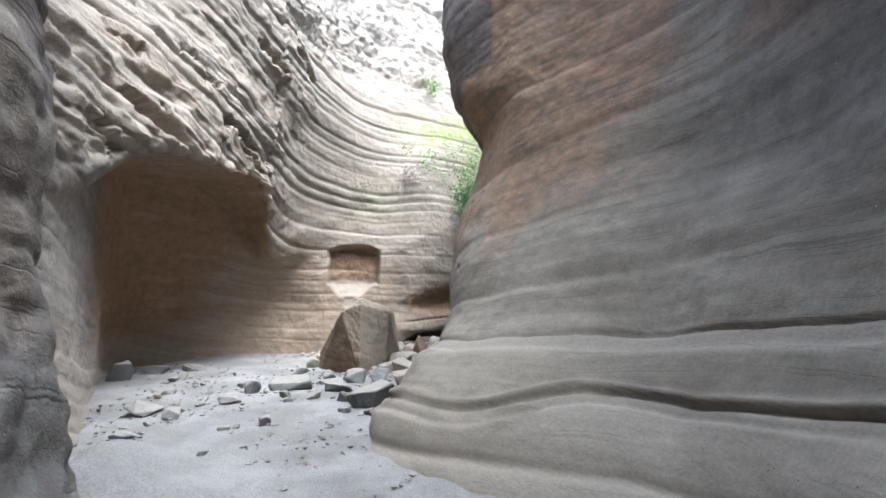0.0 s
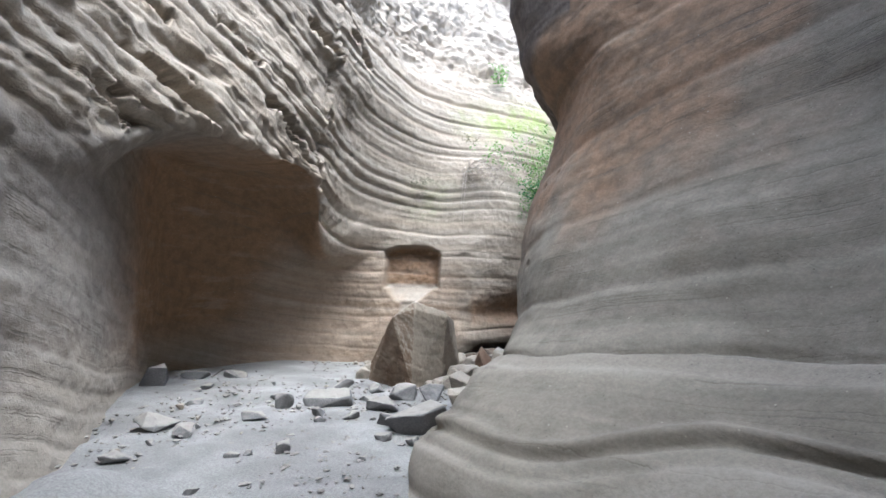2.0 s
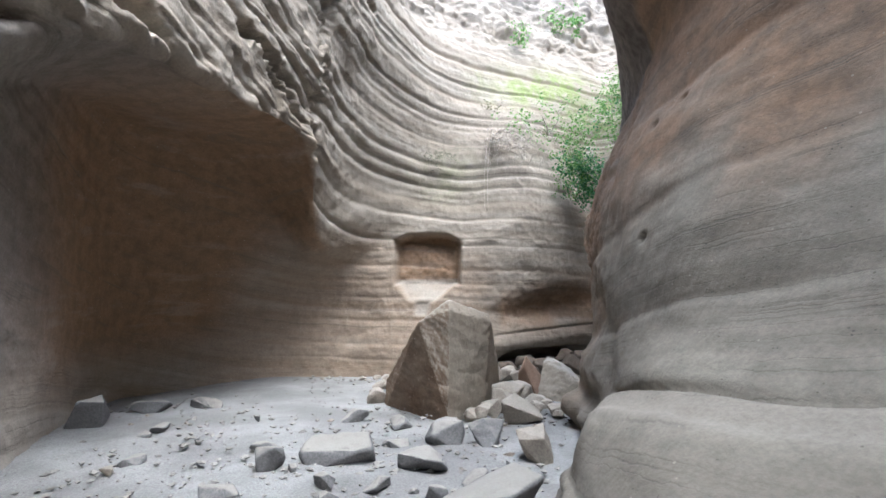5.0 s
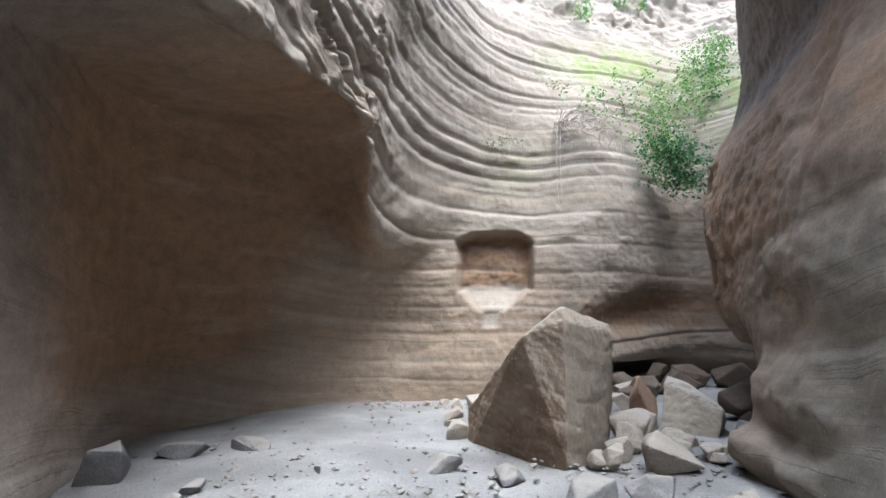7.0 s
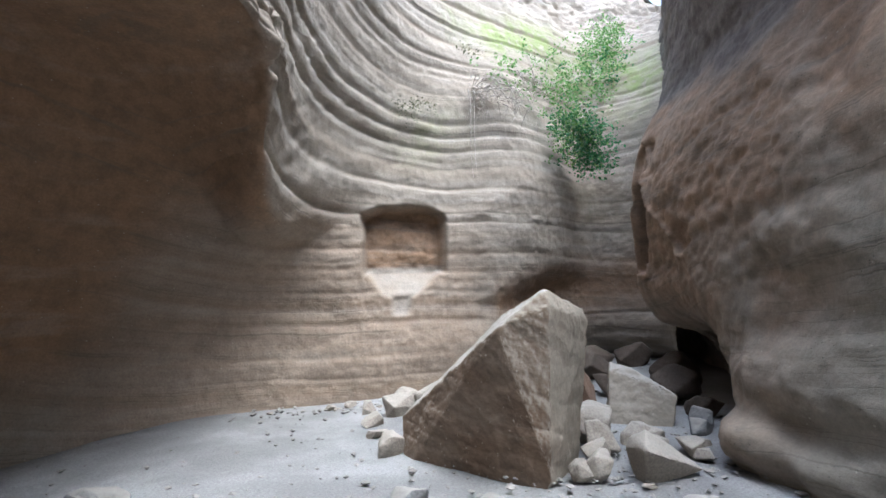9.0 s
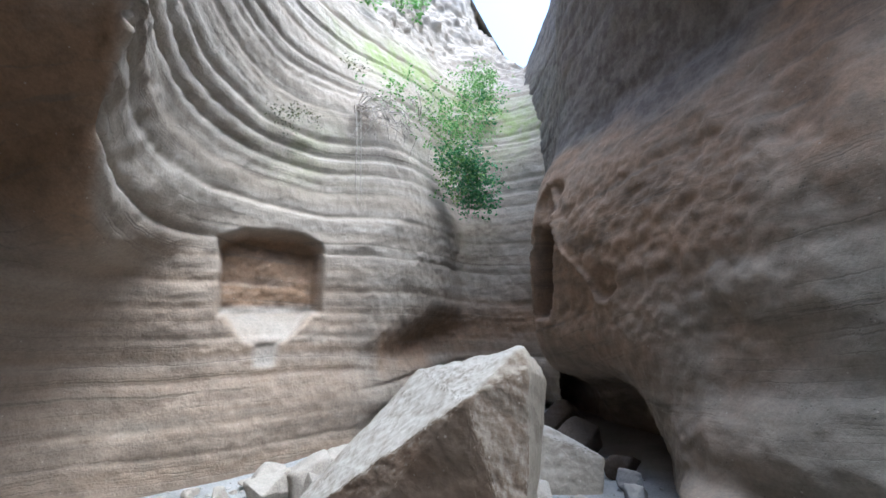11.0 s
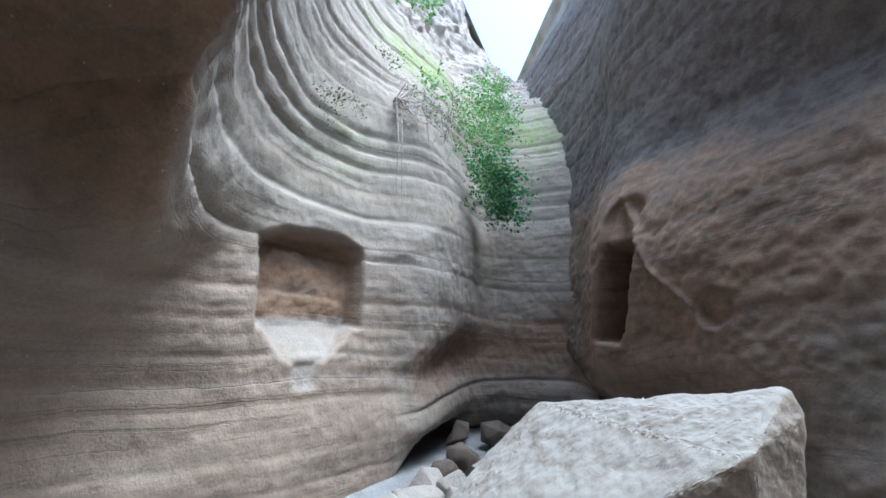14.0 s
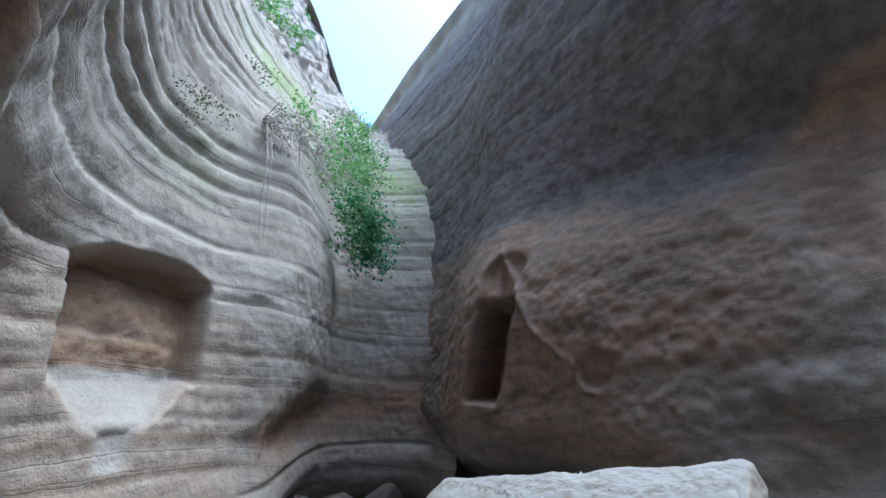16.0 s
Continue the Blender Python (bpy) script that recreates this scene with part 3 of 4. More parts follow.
def right_wall():
    net, _ = loft(right_rings, STEP)
    n = blur(normals(net, False), 6)
    if n[net.shape[0] // 3, int(net.shape[1] * 0.35), 0] > 0:
        n = -n
    shape = net.shape[:2]
    p = net.reshape(-1, 3)
    x, y, z = p.T
    bed = z - 0.17 * (5 - y) + 0.08 * grain(p, 0.6, 5) + 0.02 * grain(p, 2.0, 6)
    ledge = layers(bed, 0.35, 1.1, 15)
    thin = layers(bed, 0.06, 0.2, 16)
    near = ramp(y, 7.4, 6.6)
    far = ramp(y, 8.0, 9.0)
    patchy = ramp(rough(p * np.array((0.6, 0.6, 1.2)), 0.7, 2, 18), -0.3, 0.6)
    push = (ledge - 0.5) * (0.022 + 0.02 * patchy + 0.05 * near * ramp(z, 0.9, 0.5)) + (thin - 0.5) * (0.004 + 0.012 * patchy * near * ramp(z, 0.9, 0.5))
    # the long undercut line and the stepped toe
    line = z + 0.18 * (y - 5) + 0.03 * np.sin(1.7 * y + x) + 0.02 * grain(p, 2.2, 19)
    wave = line + 0.12 * ramp(x, 1.3, 0.0) + 0.04 * np.sin(4.0 * x)
    push += near * (0.05 * ramp(line, 0.98, 0.9) - 0.06 * np.exp(-((line - 0.955) / 0.02) ** 2) + 0.03 * ramp(line, 0.8, 0.76))
    push += 0.07 * near * (ramp(wave, 0.52, 0.45) - 1.1 * np.exp(-((wave - 0.41) / 0.03) ** 2) + 0.8 * ramp(wave, 0.3, 0.27))
    push -= 0.05 * near * np.exp(-(((y - 3.35) / 0.12) ** 2 + ((z - 0.6) / 0.14) ** 2))
    # a shelf above the far foot
    shelf = ramp(y, 7.7, 8.5) * ramp(y, 9.5, 8.9)
    top = z + 0.1 * (y - 8.5) + 0.1 * grain(p, 1.8, 36)
    push += shelf * (0.17 * ramp(top, 1.0, 0.66) - 0.1 * ramp(top, 0.55, 0.3) + 0.12 * ramp(top, 0.28, 0.12) - 0.1 * ramp(z, 0.05, -0.12) + 0.05 * rough(p, 2.6, 3, 86))
    push += rough(p * np.array((1, 1, 1.4)), 0.8, 3, 22) * 0.05
    push += rough(p * np.array((1, 1, 1.3)) + 0.15 * p[:, [2, 2, 1]], 8.0, 4, 32, 0.72) * (0.004 + 0.013 * far * ramp(bed, 3.9, 3.2) * ramp(z, 0.9, 1.4))
    push += rough(p, 15.0, 2, 34) * 0.008 * far
    push += rough(p, 2.0, 4, 33) * 0.07 * far * ramp(z, 0.9, 0.3)
    moved = p + n.reshape(-1, 3) * push[:, None]
    # the upright dark hollow under a shallow arch, and the raised rim that runs down from it to a small scoop
    right_edge = 11.46 - 0.26 * (z - 1.3) + 0.015 * grain(p, 6.0, 84)
    slit = ramp(y, right_edge, right_edge + 0.06) * ramp(y, right_edge + 0.56, right_edge + 0.44) * ramp(z, 1.27, 1.34)
    moved[:, 0] += 0.7 * slit * ramp(z, 2.42, 2.3) + 0.09 * slit * ramp(z + 2.0 * (y - right_edge - 0.25) ** 2, 2.93, 2.85) * ramp(z, 2.25, 2.4)
    for cy, cz, r in ((7.25, 1.73, 0.05), (7.6, 2.72, 0.04), (7.3, 2.84, 0.04)):
        moved[:, 0] += 1.2 * r * ramp(((y - cy) / r) ** 2 + ((z - cz) / (0.8 * r)) ** 2, 1.4, 0.3)
    rim = np.interp(y, (10.08, 10.16, 10.28, 10.42, 10.52, 10.68, 10.97, 11.2, 11.45), (1.75, 1.52, 1.44, 1.52, 1.68, 1.82, 2.05, 2.5, 2.92)) + 0.02 * grain(p, 5.0, 85)
    over = ramp(y, 10.04, 10.14) * ramp(y, 11.48, 11.4)
    slope = 1 + 1.6 * ramp(y, 10.8, 11.1)
    moved[:, 0] += over * (0.07 * ramp(z, rim + 0.02, rim - 0.06) * ramp(y, 10.45, 10.6) * ramp(z, 1.1, 1.4) - (0.035 + 0.035 * ramp(y, 10.6, 10.8)) * np.exp(-((z - rim) / (0.035 * slope)) ** 2))
    moved[:, 0] += 0.09 * ramp(((y - 10.3) / 0.2) ** 2 + ((z - 1.64) / 0.19) ** 2, 1.1, 0.5)
    drift = rough(p, 1.6, 3, 83)
    rust_and_shade = ramp(rough(p * np.array((1, 1, 1.5)), 0.7, 3, 81), -0.1, 0.7) * ramp(z, 1.9, 3.2) * 0.75
    rust_and_shade = np.maximum(rust_and_shade, 0.68 * far * ramp(rough(p, 0.9, 3, 82), -1.8, 0.6) * (0.45 + 0.55 * ramp(z + 0.2 * rough(p, 1.2, 2, 87), 0.6, 1.2)))
    rust_and_shade = np.maximum(rust_and_shade, 0.8 * ramp(y + 0.4 * drift, 4.6, 6.8) * ramp(y, 9.2, 8.4) * ramp(z + 0.5 * drift, 1.5, 3.2))
    # a dark weathered bed above a slanting line, with the nose's shade painted in
    dark_line = 3.12 + 1.5 * np.clip((9.2 - y) / 2.1, 0, 1) + 8 * np.clip((7.0 - y) / 0.6, 0, 1)
    crust_and_shade = np.maximum(0.75 * ramp(z + 0.15 * drift - dark_line, 0.0, 0.3), 0.4 * ramp(y + 0.4 * drift, 5.0, 3.6) * ramp(z + 0.3 * drift, 1.9, 2.9))
    dusty = near * np.maximum(0.85 * ramp(wave + 0.08 * drift, 0.36, 0.2), 0.6 * ramp(line + 0.03 * drift, 0.94, 0.88) * ramp(line + 0.05 * drift, 0.7, 0.8))
    return sheet("wall_right", moved.reshape(*shape, 3), RIGHT_ROCK, False, bed=bed, rust_and_shade=rust_and_shade, dusty=dusty, crust_and_shade=crust_and_shade)


wall_l = tagged(left_wall(), "tall layered tuff canyon wall with an undercut alcove and square niche", "canyon wall", kind="structure")
wall_r = tagged(right_wall(), "smooth bulging grey-brown tuff canyon wall with flowing ledges", "canyon wall", kind="structure")


def canyon_floor():
    xs, ys = np.arange(-8.5, 5.0, 0.05), np.arange(-9.5, 18.0, 0.05)
    gx, gy = np.meshgrid(xs, ys)
    p = np.stack([gx.ravel(), gy.ravel(), 0 * gx.ravel()], -1)
    z = floor_height(p[:, 0], p[:, 1]) + 0.03 * rough(p, 0.8, 3, 91) + 0.02 * rough(p, 4, 3, 92) * ramp(p[:, 1], 9.5, 7.5)
    # a mound of dust at the foot of the near pillar
    z += 0.42 * np.exp(-(((p[:, 0] + 2.15) / 0.45) ** 2 + ((p[:, 1] - 3.2) / 0.55) ** 2))
    z += 0.2 * np.exp(-(((p[:, 0] + 1.6) / 0.4) ** 2 + ((p[:, 1] - 2.6) / 0.5) ** 2))
    z += 0.3 * np.exp(-(((p[:, 0] + 2.75) / 0.4) ** 2 + ((p[:, 1] - 4.1) / 0.55) ** 2))
    p[:, 2] = z
    return sheet("floor", p.reshape(*gx.shape, 3), DUST)


tagged(canyon_floor(), "flat pale grey dusty canyon bed with small stones", "canyon floor", kind="structure")


def plateau():
    """The land round the rim, out to the horizon."""
    rim = left_rings[-1] + right_rings[-1][1:-1]
    ring = spline(np.array(rim + [rim[0]], float), np.linspace(0, len(rim), 240, endpoint=False))
    centre = np.array((-0.5, 5.0, 0))
    way = ring - centre
    way[:, 2] = 0
    way /= np.linalg.norm(way, axis=1, keepdims=True)
    rows = []
    for out in (-0.25, 0.4, 1.5, 4, 9, 18, 40, 90, 250, 900, 3000):
        q = ring + way * out
        q[:, 2] = q[:, 2] - 0.05 + (10.5 - q[:, 2]) * ramp(out, 2, 40)
        q[:, 2] += rough(q, 0.15, 3, 95) * min(0.12 * max(out, 0), 1.6)
        rows.append(q)
    net = np.stack(rows)
    net = np.concatenate([net, net[:, :1]], axis=1)
    return sheet("ground", net, SCRUB, True)


tagged(plateau(), "dry brown scrub plateau around the canyon rim", "ground", kind="structure")


# ---- stones ----
def part(name, bm, material, parent=None, label=""):
    me = bpy.data.meshes.new(name)
    bm.to_mesh(me)
    bm.free()
    me.materials.append(material)
    ob = new(name, me)
    if parent:
        ob.parent = parent
    if label:
        tagged(ob, label)
    return ob


def hull(points):
    bm = bmesh.new()
    for q in points:
        bm.verts.new(q)
    made = bmesh.ops.convex_hull(bm, input=bm.verts)
    loose = [v for v in bm.verts if not v.link_faces]
    bmesh.ops.delete(bm, geom=loose, context="VERTS")
    bmesh.ops.dissolve_limit(bm, angle_limit=radians(4), verts=bm.verts, edges=bm.edges)
    return bm


def worn(bm, bevel, fineness, relief, seed, fine=9.0):
    """Rounds a hull's edges, divides it down to the fineness given and roughens it."""
    bmesh.ops.bevel(bm, geom=list(bm.edges), offset=bevel, segments=2, profile=0.6, affect="EDGES", clamp_overlap=True)
    bmesh.ops.triangulate(bm, faces=bm.faces)
    for _ in range(7):
        long = [e for e in bm.edges if e.calc_length() > fineness]
        if not long:
            break
        bmesh.ops.subdivide_edges(bm, edges=long, cuts=1)
        bmesh.ops.triangulate(bm, faces=[f for f in bm.faces if len(f.verts) > 3])
    bm.normal_update()
    p = np.array([v.co for v in bm.verts])
    cut = layers(p @ np.array((0.3, 0.2, 0.93)) + 0.04 * grain(p, fine, seed + 3), 0.5 / fine, 1.4 / fine, seed)
    d = rough(p, fine * 0.3, 2, seed) * relief * 0.35 + rough(p, fine * 1.3, 5, seed + 5, 0.62) * relief * 0.45 + (cut - 0.5) * 0.3 * relief
    for v, push in zip(bm.verts, d):
        v.co += v.normal * push
    for f in bm.faces:
        f.smooth = True
    return bm


def stone(name, place, size, seed, material, label, category="rock", turn=0.0, corners=13, sink=0.15, group=""):
    rng = random.Random(seed)
    pts = []
    for _ in range(corners):
        v = Vector((rng.gauss(0, 1), rng.gauss(0, 1), rng.gauss(0, 1))).normalized()
        big = max(abs(v.x), abs(v.y), abs(v.z))
        v = v.lerp(v / big, 0.55) * 0.5 * rng.uniform(0.85, 1.0)
        pts.append((v.x * size[0], v.y * size[1], v.z * size[2]))
    span = max(size)
    bm = worn(hull(pts), 0.04 * span, span / 11, 0.028 * span, seed, 3.5 / span)
    low = min(v.co.z for v in bm.verts)
    for v in bm.verts:
        v.co.z -= low + sink * size[2]
    ob = part(name, bm, material)
    x, y = place[:2]
    z = place[2] if len(place) > 2 else float(floor_height(np.float64(x), np.float64(y)))
    ob.matrix_world = pose(x, y, z, rng.uniform(-6, 6), rng.uniform(-6, 6), turn)
    return tagged(ob, label, category, group)


def bedded(ob, way, seed, rusty=0.35, shade_way=None):
    """Gives a stone the beds and stains that its material shows, and brown shade on one side."""
    me = ob.data
    p = np.empty(len(me.vertices) * 3)
    me.vertices.foreach_get("co", p)
    p = p.reshape(-1, 3)
    bed = p @ np.array(way) + 0.05 * grain(p, 2.0, seed)
    stain_and_shade = np.clip(rusty * (0.6 + rough(p, 1.6, 3, seed + 1)), 0, 1)
    if shade_way:
        # shade on the side that faces this way, painted in as brown
        n = np.empty(len(me.vertices) * 3)
        me.vertices.foreach_get("normal", n)
        stain_and_shade = np.maximum(stain_and_shade, (0.85 + 0.2 * grain(p, 3.0, seed + 2)) * ramp(n.reshape(-1, 3) @ np.array(shade_way), 0.55, 0.8))
        stain_and_shade = np.clip(stain_and_shade, 0, 1)
    for key, value in (("bed", bed), ("rust_and_shade", stain_and_shade)):
        me.attributes.new(key, "FLOAT", "POINT").data.foreach_set("value", value.astype(np.float32))
    return ob


# the leaning slab of fallen rock
slab = worn(hull([(-1.47, 8.98, 1.21), (-1.6, 9.02, 1.13), (-1.46, 8.93, 1.1), (-1.03, 9.43, 1.03), (-1.0, 9.4, 0.92), (-1.84, 8.98, 0.96), (-2.5, 10.2, 0.07), (-2.5, 10.02, -0.38),
                  (-1.54, 9.0, 0.19), (-1.5, 8.98, -0.1), (-1.6, 9.12, -0.4), (-1.16, 9.5, -0.4), (-1.42, 10.62, 0.92), (-1.06, 10.9, 0.78), (-1.62, 10.9, 0.6), (-2.4, 10.95, -0.1), (-0.9, 10.9, -0.4), (-2.3, 10.9, -0.4)]), 0.014, 0.024, 0.021, 5, 4.5)
tagged(bedded(part("boulder", slab, BOULDER_ROCK), (0.08, 0.04, 0.22), 6, 0.3, (-0.7, -0.63, -0.33)), "large leaning angular slab of pale brown tuff", "boulder")
block = worn(hull([(-0.22, 10.86, 0.34), (-0.3, 10.7, 0.28), (-0.1, 10.6, 0.3), (0.14, 10.17, 0.11), (0.02, 10.1, -0.33), (0.0, 10.15, -0.45), (-0.42, 10.45, -0.3), (-0.36, 10.4, -0.45), (0.3, 10.6, -0.1), (0.2, 10.8, -0.45), (-0.2, 11.05, -0.45), (0.12, 10.85, 0.14)]), 0.016, 0.026, 0.02, 8, 6.0)
tagged(bedded(part("boulder", block, BOULDER_ROCK), (0.35, 0.04, 0.1), 7, 0.1), "upright squarish block of pale grey tuff", "boulder")

# stones on the bed: place, size, turn
GREY = "dusty dark grey angular stone on the canyon floor"
PALE = "pale dusty tuff stone beside the fallen slab"
grey_stones = [
    ((-0.93, 6.38), (0.72, 0.55, 0.46), 12), ((-2.66, 7.02), (0.26, 0.24, 0.32), 30), ((-2.2, 7.3), (0.68, 0.5, 0.34), 5), ((-1.48, 7.25), (0.48, 0.34, 0.3), -15),
    ((-1.42, 8.0), (0.44, 0.36, 0.34), 20), ((-1.02, 8.05), (0.34, 0.3, 0.32), 50), ((-5.25, 8.2), (0.52, 0.42, 0.46), 15), ((-5.1, 8.95), (0.6, 0.32, 0.2), 8),
    ((-4.6, 9.2), (0.52, 0.3, 0.2), -5), ((-3.62, 6.12), (0.46, 0.38, 0.24), 40), ((-3.2, 5.95), (0.42, 0.26, 0.16), -20), ((-2.75, 6.5), (0.34, 0.22, 0.13), 10),
    ((-1.95, 5.55), (0.2, 0.16, 0.14), 70), ((-2.12, 6.72), (0.17, 0.15, 0.16), 0), ((-2.0, 6.5), (0.15, 0.12, 0.12), 33),
    ((-1.2, 6.05), (0.2, 0.18, 0.16), 60), ((-0.82, 5.95), (0.26, 0.2, 0.15), -40), ((-1.3, 6.5), (0.22, 0.2, 0.26), 15), ((-1.05, 6.9), (0.3, 0.24, 0.22), 80),
    ((-1.75, 6.75), (0.13, 0.3, 0.16), -30), ((-2.95, 7.5), (0.3, 0.2, 0.1), 0), ((-2.5, 7.75), (0.24, 0.2, 0.14), 44), ((-1.85, 7.8), (0.3, 0.22, 0.14), -9),
    ((-3.9, 7.1), (0.26, 0.2, 0.12), 25), ((-4.3, 8.0), (0.22, 0.2, 0.14), 66), ((-2.3, 5.3), (0.16, 0.13, 0.1), 12), ((-3.3, 5.2), (0.3, 0.26, 0.14), 30),
    ((-2.55, 8.75), (0.46, 0.28, 0.17), 5), ((-1.95, 8.62), (0.34, 0.28, 0.2), 36), ((0.12, 9.85), (0.3, 0.26, 0.2), 15), ((0.3, 10.05), (0.26, 0.22, 0.3), -25),
]
for k, (at, size, turn) in enumerate(grey_stones):
    stone("stone", at, size, 100 + k, GREY_ROCK, GREY, "stone", turn, 12, 0.2, "grey stones on the canyon floor")
pale_stones = [
    ((-0.6, 7.62), (0.34, 0.3, 0.44), 20), ((-1.12, 9.12), (0.3, 0.26, 0.24), 4),
    ((-0.86, 9.6), (0.4, 0.34, 0.4), 40), ((-0.68, 10.3), (0.46, 0.42, 0.42), -10), ((-0.5, 9.5), (0.26, 0.22, 0.2), 15), ((-0.35, 9.75), (0.3, 0.26, 0.15), 60),
    ((-0.1, 9.5), (0.24, 0.2, 0.13), -20), ((-1.5, 9.18), (0.24, 0.2, 0.2), 35), ((-1.25, 9.1), (0.2, 0.18, 0.17), 5), ((0.02, 8.75), (0.34, 0.3, 0.26), 55),
    ((-0.55, 9.15), (0.2, 0.2, 0.15), 9), ((-0.25, 9.2), (0.24, 0.16, 0.14), 77), ((0.15, 9.35), (0.2, 0.16, 0.14), 21), ((-2.9, 11.85), (0.22, 0.2, 0.2), 12),
    ((-2.5, 11.6), (0.5, 0.4, 0.42), 30), ((-2.15, 11.5), (0.36, 0.34, 0.36), -20), ((-1.9, 12.0), (0.34, 0.3, 0.3), 50), ((-3.15, 12.2), (0.2, 0.15, 0.12), 5),
    ((-3.4, 12.1), (0.17, 0.14, 0.1), 44), ((-2.65, 12.2), (0.26, 0.18, 0.14), 70), ((-1.4, 12.3), (0.3, 0.24, 0.2), 31), ((-0.6, 11.6), (0.4, 0.36, 0.34), -8),
    ((-1.62, 12.25), (0.42, 0.34, 0.34), 14), ((-1.2, 12.5), (0.46, 0.36, 0.36), -30), ((-0.85, 12.1), (0.42, 0.4, 0.4), 61), ((-2.3, 12.0), (0.3, 0.22, 0.24), 22), ((-2.75, 10.6), (0.24, 0.2, 0.2), 8), ((-2.8, 11.1), (0.3, 0.24, 0.22), 51), ((-0.4, 12.7), (0.5, 0.4, 0.36), 5),
]
pale_stones += [
    ((-0.72, 9.0), (0.62, 0.5, 0.4), 20), ((-0.8, 10.0), (0.5, 0.44, 0.42), 60), ((-0.5, 9.85), (0.4, 0.34, 0.3), 15), ((-1.0, 9.35), (0.3, 0.26, 0.24), 40), ((-0.28, 9.35), (0.32, 0.26, 0.22), 75),
    ((-2.62, 10.08), (0.28, 0.26, 0.3), 0), ((-2.1, 11.75), (0.75, 0.55, 0.5), 25), ((-2.45, 12.05), (0.42, 0.36, 0.34), 50), ((-1.7, 11.75), (0.6, 0.5, 0.5), -15), ((-1.35, 11.85), (0.45, 0.4, 0.5), 35), ((-1.1, 12.2), (0.4, 0.34, 0.4), 5),
]
for k, (at, size, turn) in enumerate(pale_stones):
    stone("stone", at, size, 200 + k, PALE_ROCK, PALE, "stone", turn, 13, 0.18, "pale stones round the fallen slab")
RED_ROCK = dust_material("reddish_stone", (0.36, 0.255, 0.185), (0.25, 0.17, 0.12), 4, 0.15)
stone("stone", (-0.42, 10.95), (0.46, 0.4, 0.8), 301, RED_ROCK, "reddish tuff stone behind the fallen slab", "stone", 20, 11, 0.12)


def gravel():
    """Chips and pebbles strewn over the bed, thickest by the fallen stones and along the walls' feet."""
    rng = np.random.RandomState(4)
    verts, faces = [], []
    base = [Vector(v).normalized() for v in ((1, 0.2, 0.1), (-1, 0.1, 0), (0.1, 1, -0.1), (0, -1, 0.2), (0.2, 0.1, 1), (0.7, 0.7, 0.4), (-0.6, -0.7, 0.5), (-0.6, 0.6, 0.55), (0.6, -0.6, 0.5), (0, 0, -1))]
    bm = hull(base)
    bm.verts.ensure_lookup_table()
    bm.verts.index_update()
    shape = np.array([v.co for v in bm.verts])
    tris = [[v.index for v in f.verts] for f in bm.faces]
    bm.free()
    spots = [(-1.8, 6.8, 1.1, 0.9, 800), (-2.8, 6.0, 1.6, 1.6, 800), (-0.9, 9.2, 0.8, 0.5, 260), (-4.4, 8.0, 0.9, 1.2, 260), (-2.9, 12.1, 1.2, 0.2, 260), (-1.6, 4.4, 0.9, 1.3, 600), (-2.4, 9.0, 1.6, 1.8, 500), (-0.2, 10.0, 0.5, 0.8, 160)]
    for cx, cy, rx, ry, count in spots:
        for _ in range(count):
            x, y = cx + rx * rng.normal(), cy + ry * rng.normal()
            r = 0.006 + 0.03 * rng.rand() ** 3
            turn = rng.uniform(0, 6.28)
            q = shape * rng.uniform(0.7, 1.3, shape.shape) * r * np.array((1.25, 0.9, 0.6))
            c, s_ = np.cos(turn), np.sin(turn)
            q = np.stack([c * q[:, 0] - s_ * q[:, 1] + x, s_ * q[:, 0] + c * q[:, 1] + y, q[:, 2] + float(floor_height(x, y)) + 0.25 * r], -1)
            start = len(verts)
            verts.extend(q.tolist())
            faces.extend([[start + i for i in f] for f in tris])
    me = bpy.data.meshes.new("gravel")
    me.from_pydata(verts, [], faces)
    me.materials.append(CHIP_ROCK)
    return tagged(new("gravel", me), "small grey and pale stone chips strewn over the dust", "gravel", kind="stuff")


gravel()
loose = random.Random(17)
for k in range(70):
    cx, cy, rx, ry = loose.choice([(-1.9, 6.9, 0.9, 0.7), (-1.2, 6.6, 0.5, 0.6), (-3.0, 6.3, 0.9, 0.9), (-0.7, 9.2, 0.5, 0.3), (-4.5, 8.3, 0.6, 0.8), (-2.9, 12.1, 0.7, 0.12), (-2.2, 5.0, 0.8, 0.6)])
    x, y = cx + loose.gauss(0, rx), cy + loose.gauss(0, ry)
    big = loose.uniform(0.06, 0.15)
    if x < -0.75 + 0.12 * (y - 5) and (y < 9.3 or y > 11.6):
        stone("stone", (x, y), (big, big * loose.uniform(0.6, 0.9), big * loose.uniform(0.4, 0.8)), 400 + k, loose.choice([GREY_ROCK, GREY_ROCK, PALE_ROCK]), "small dusty broken stone on the canyon floor", "stone", loose.uniform(0, 180), 10, 0.25, "small stones on the canyon floor")
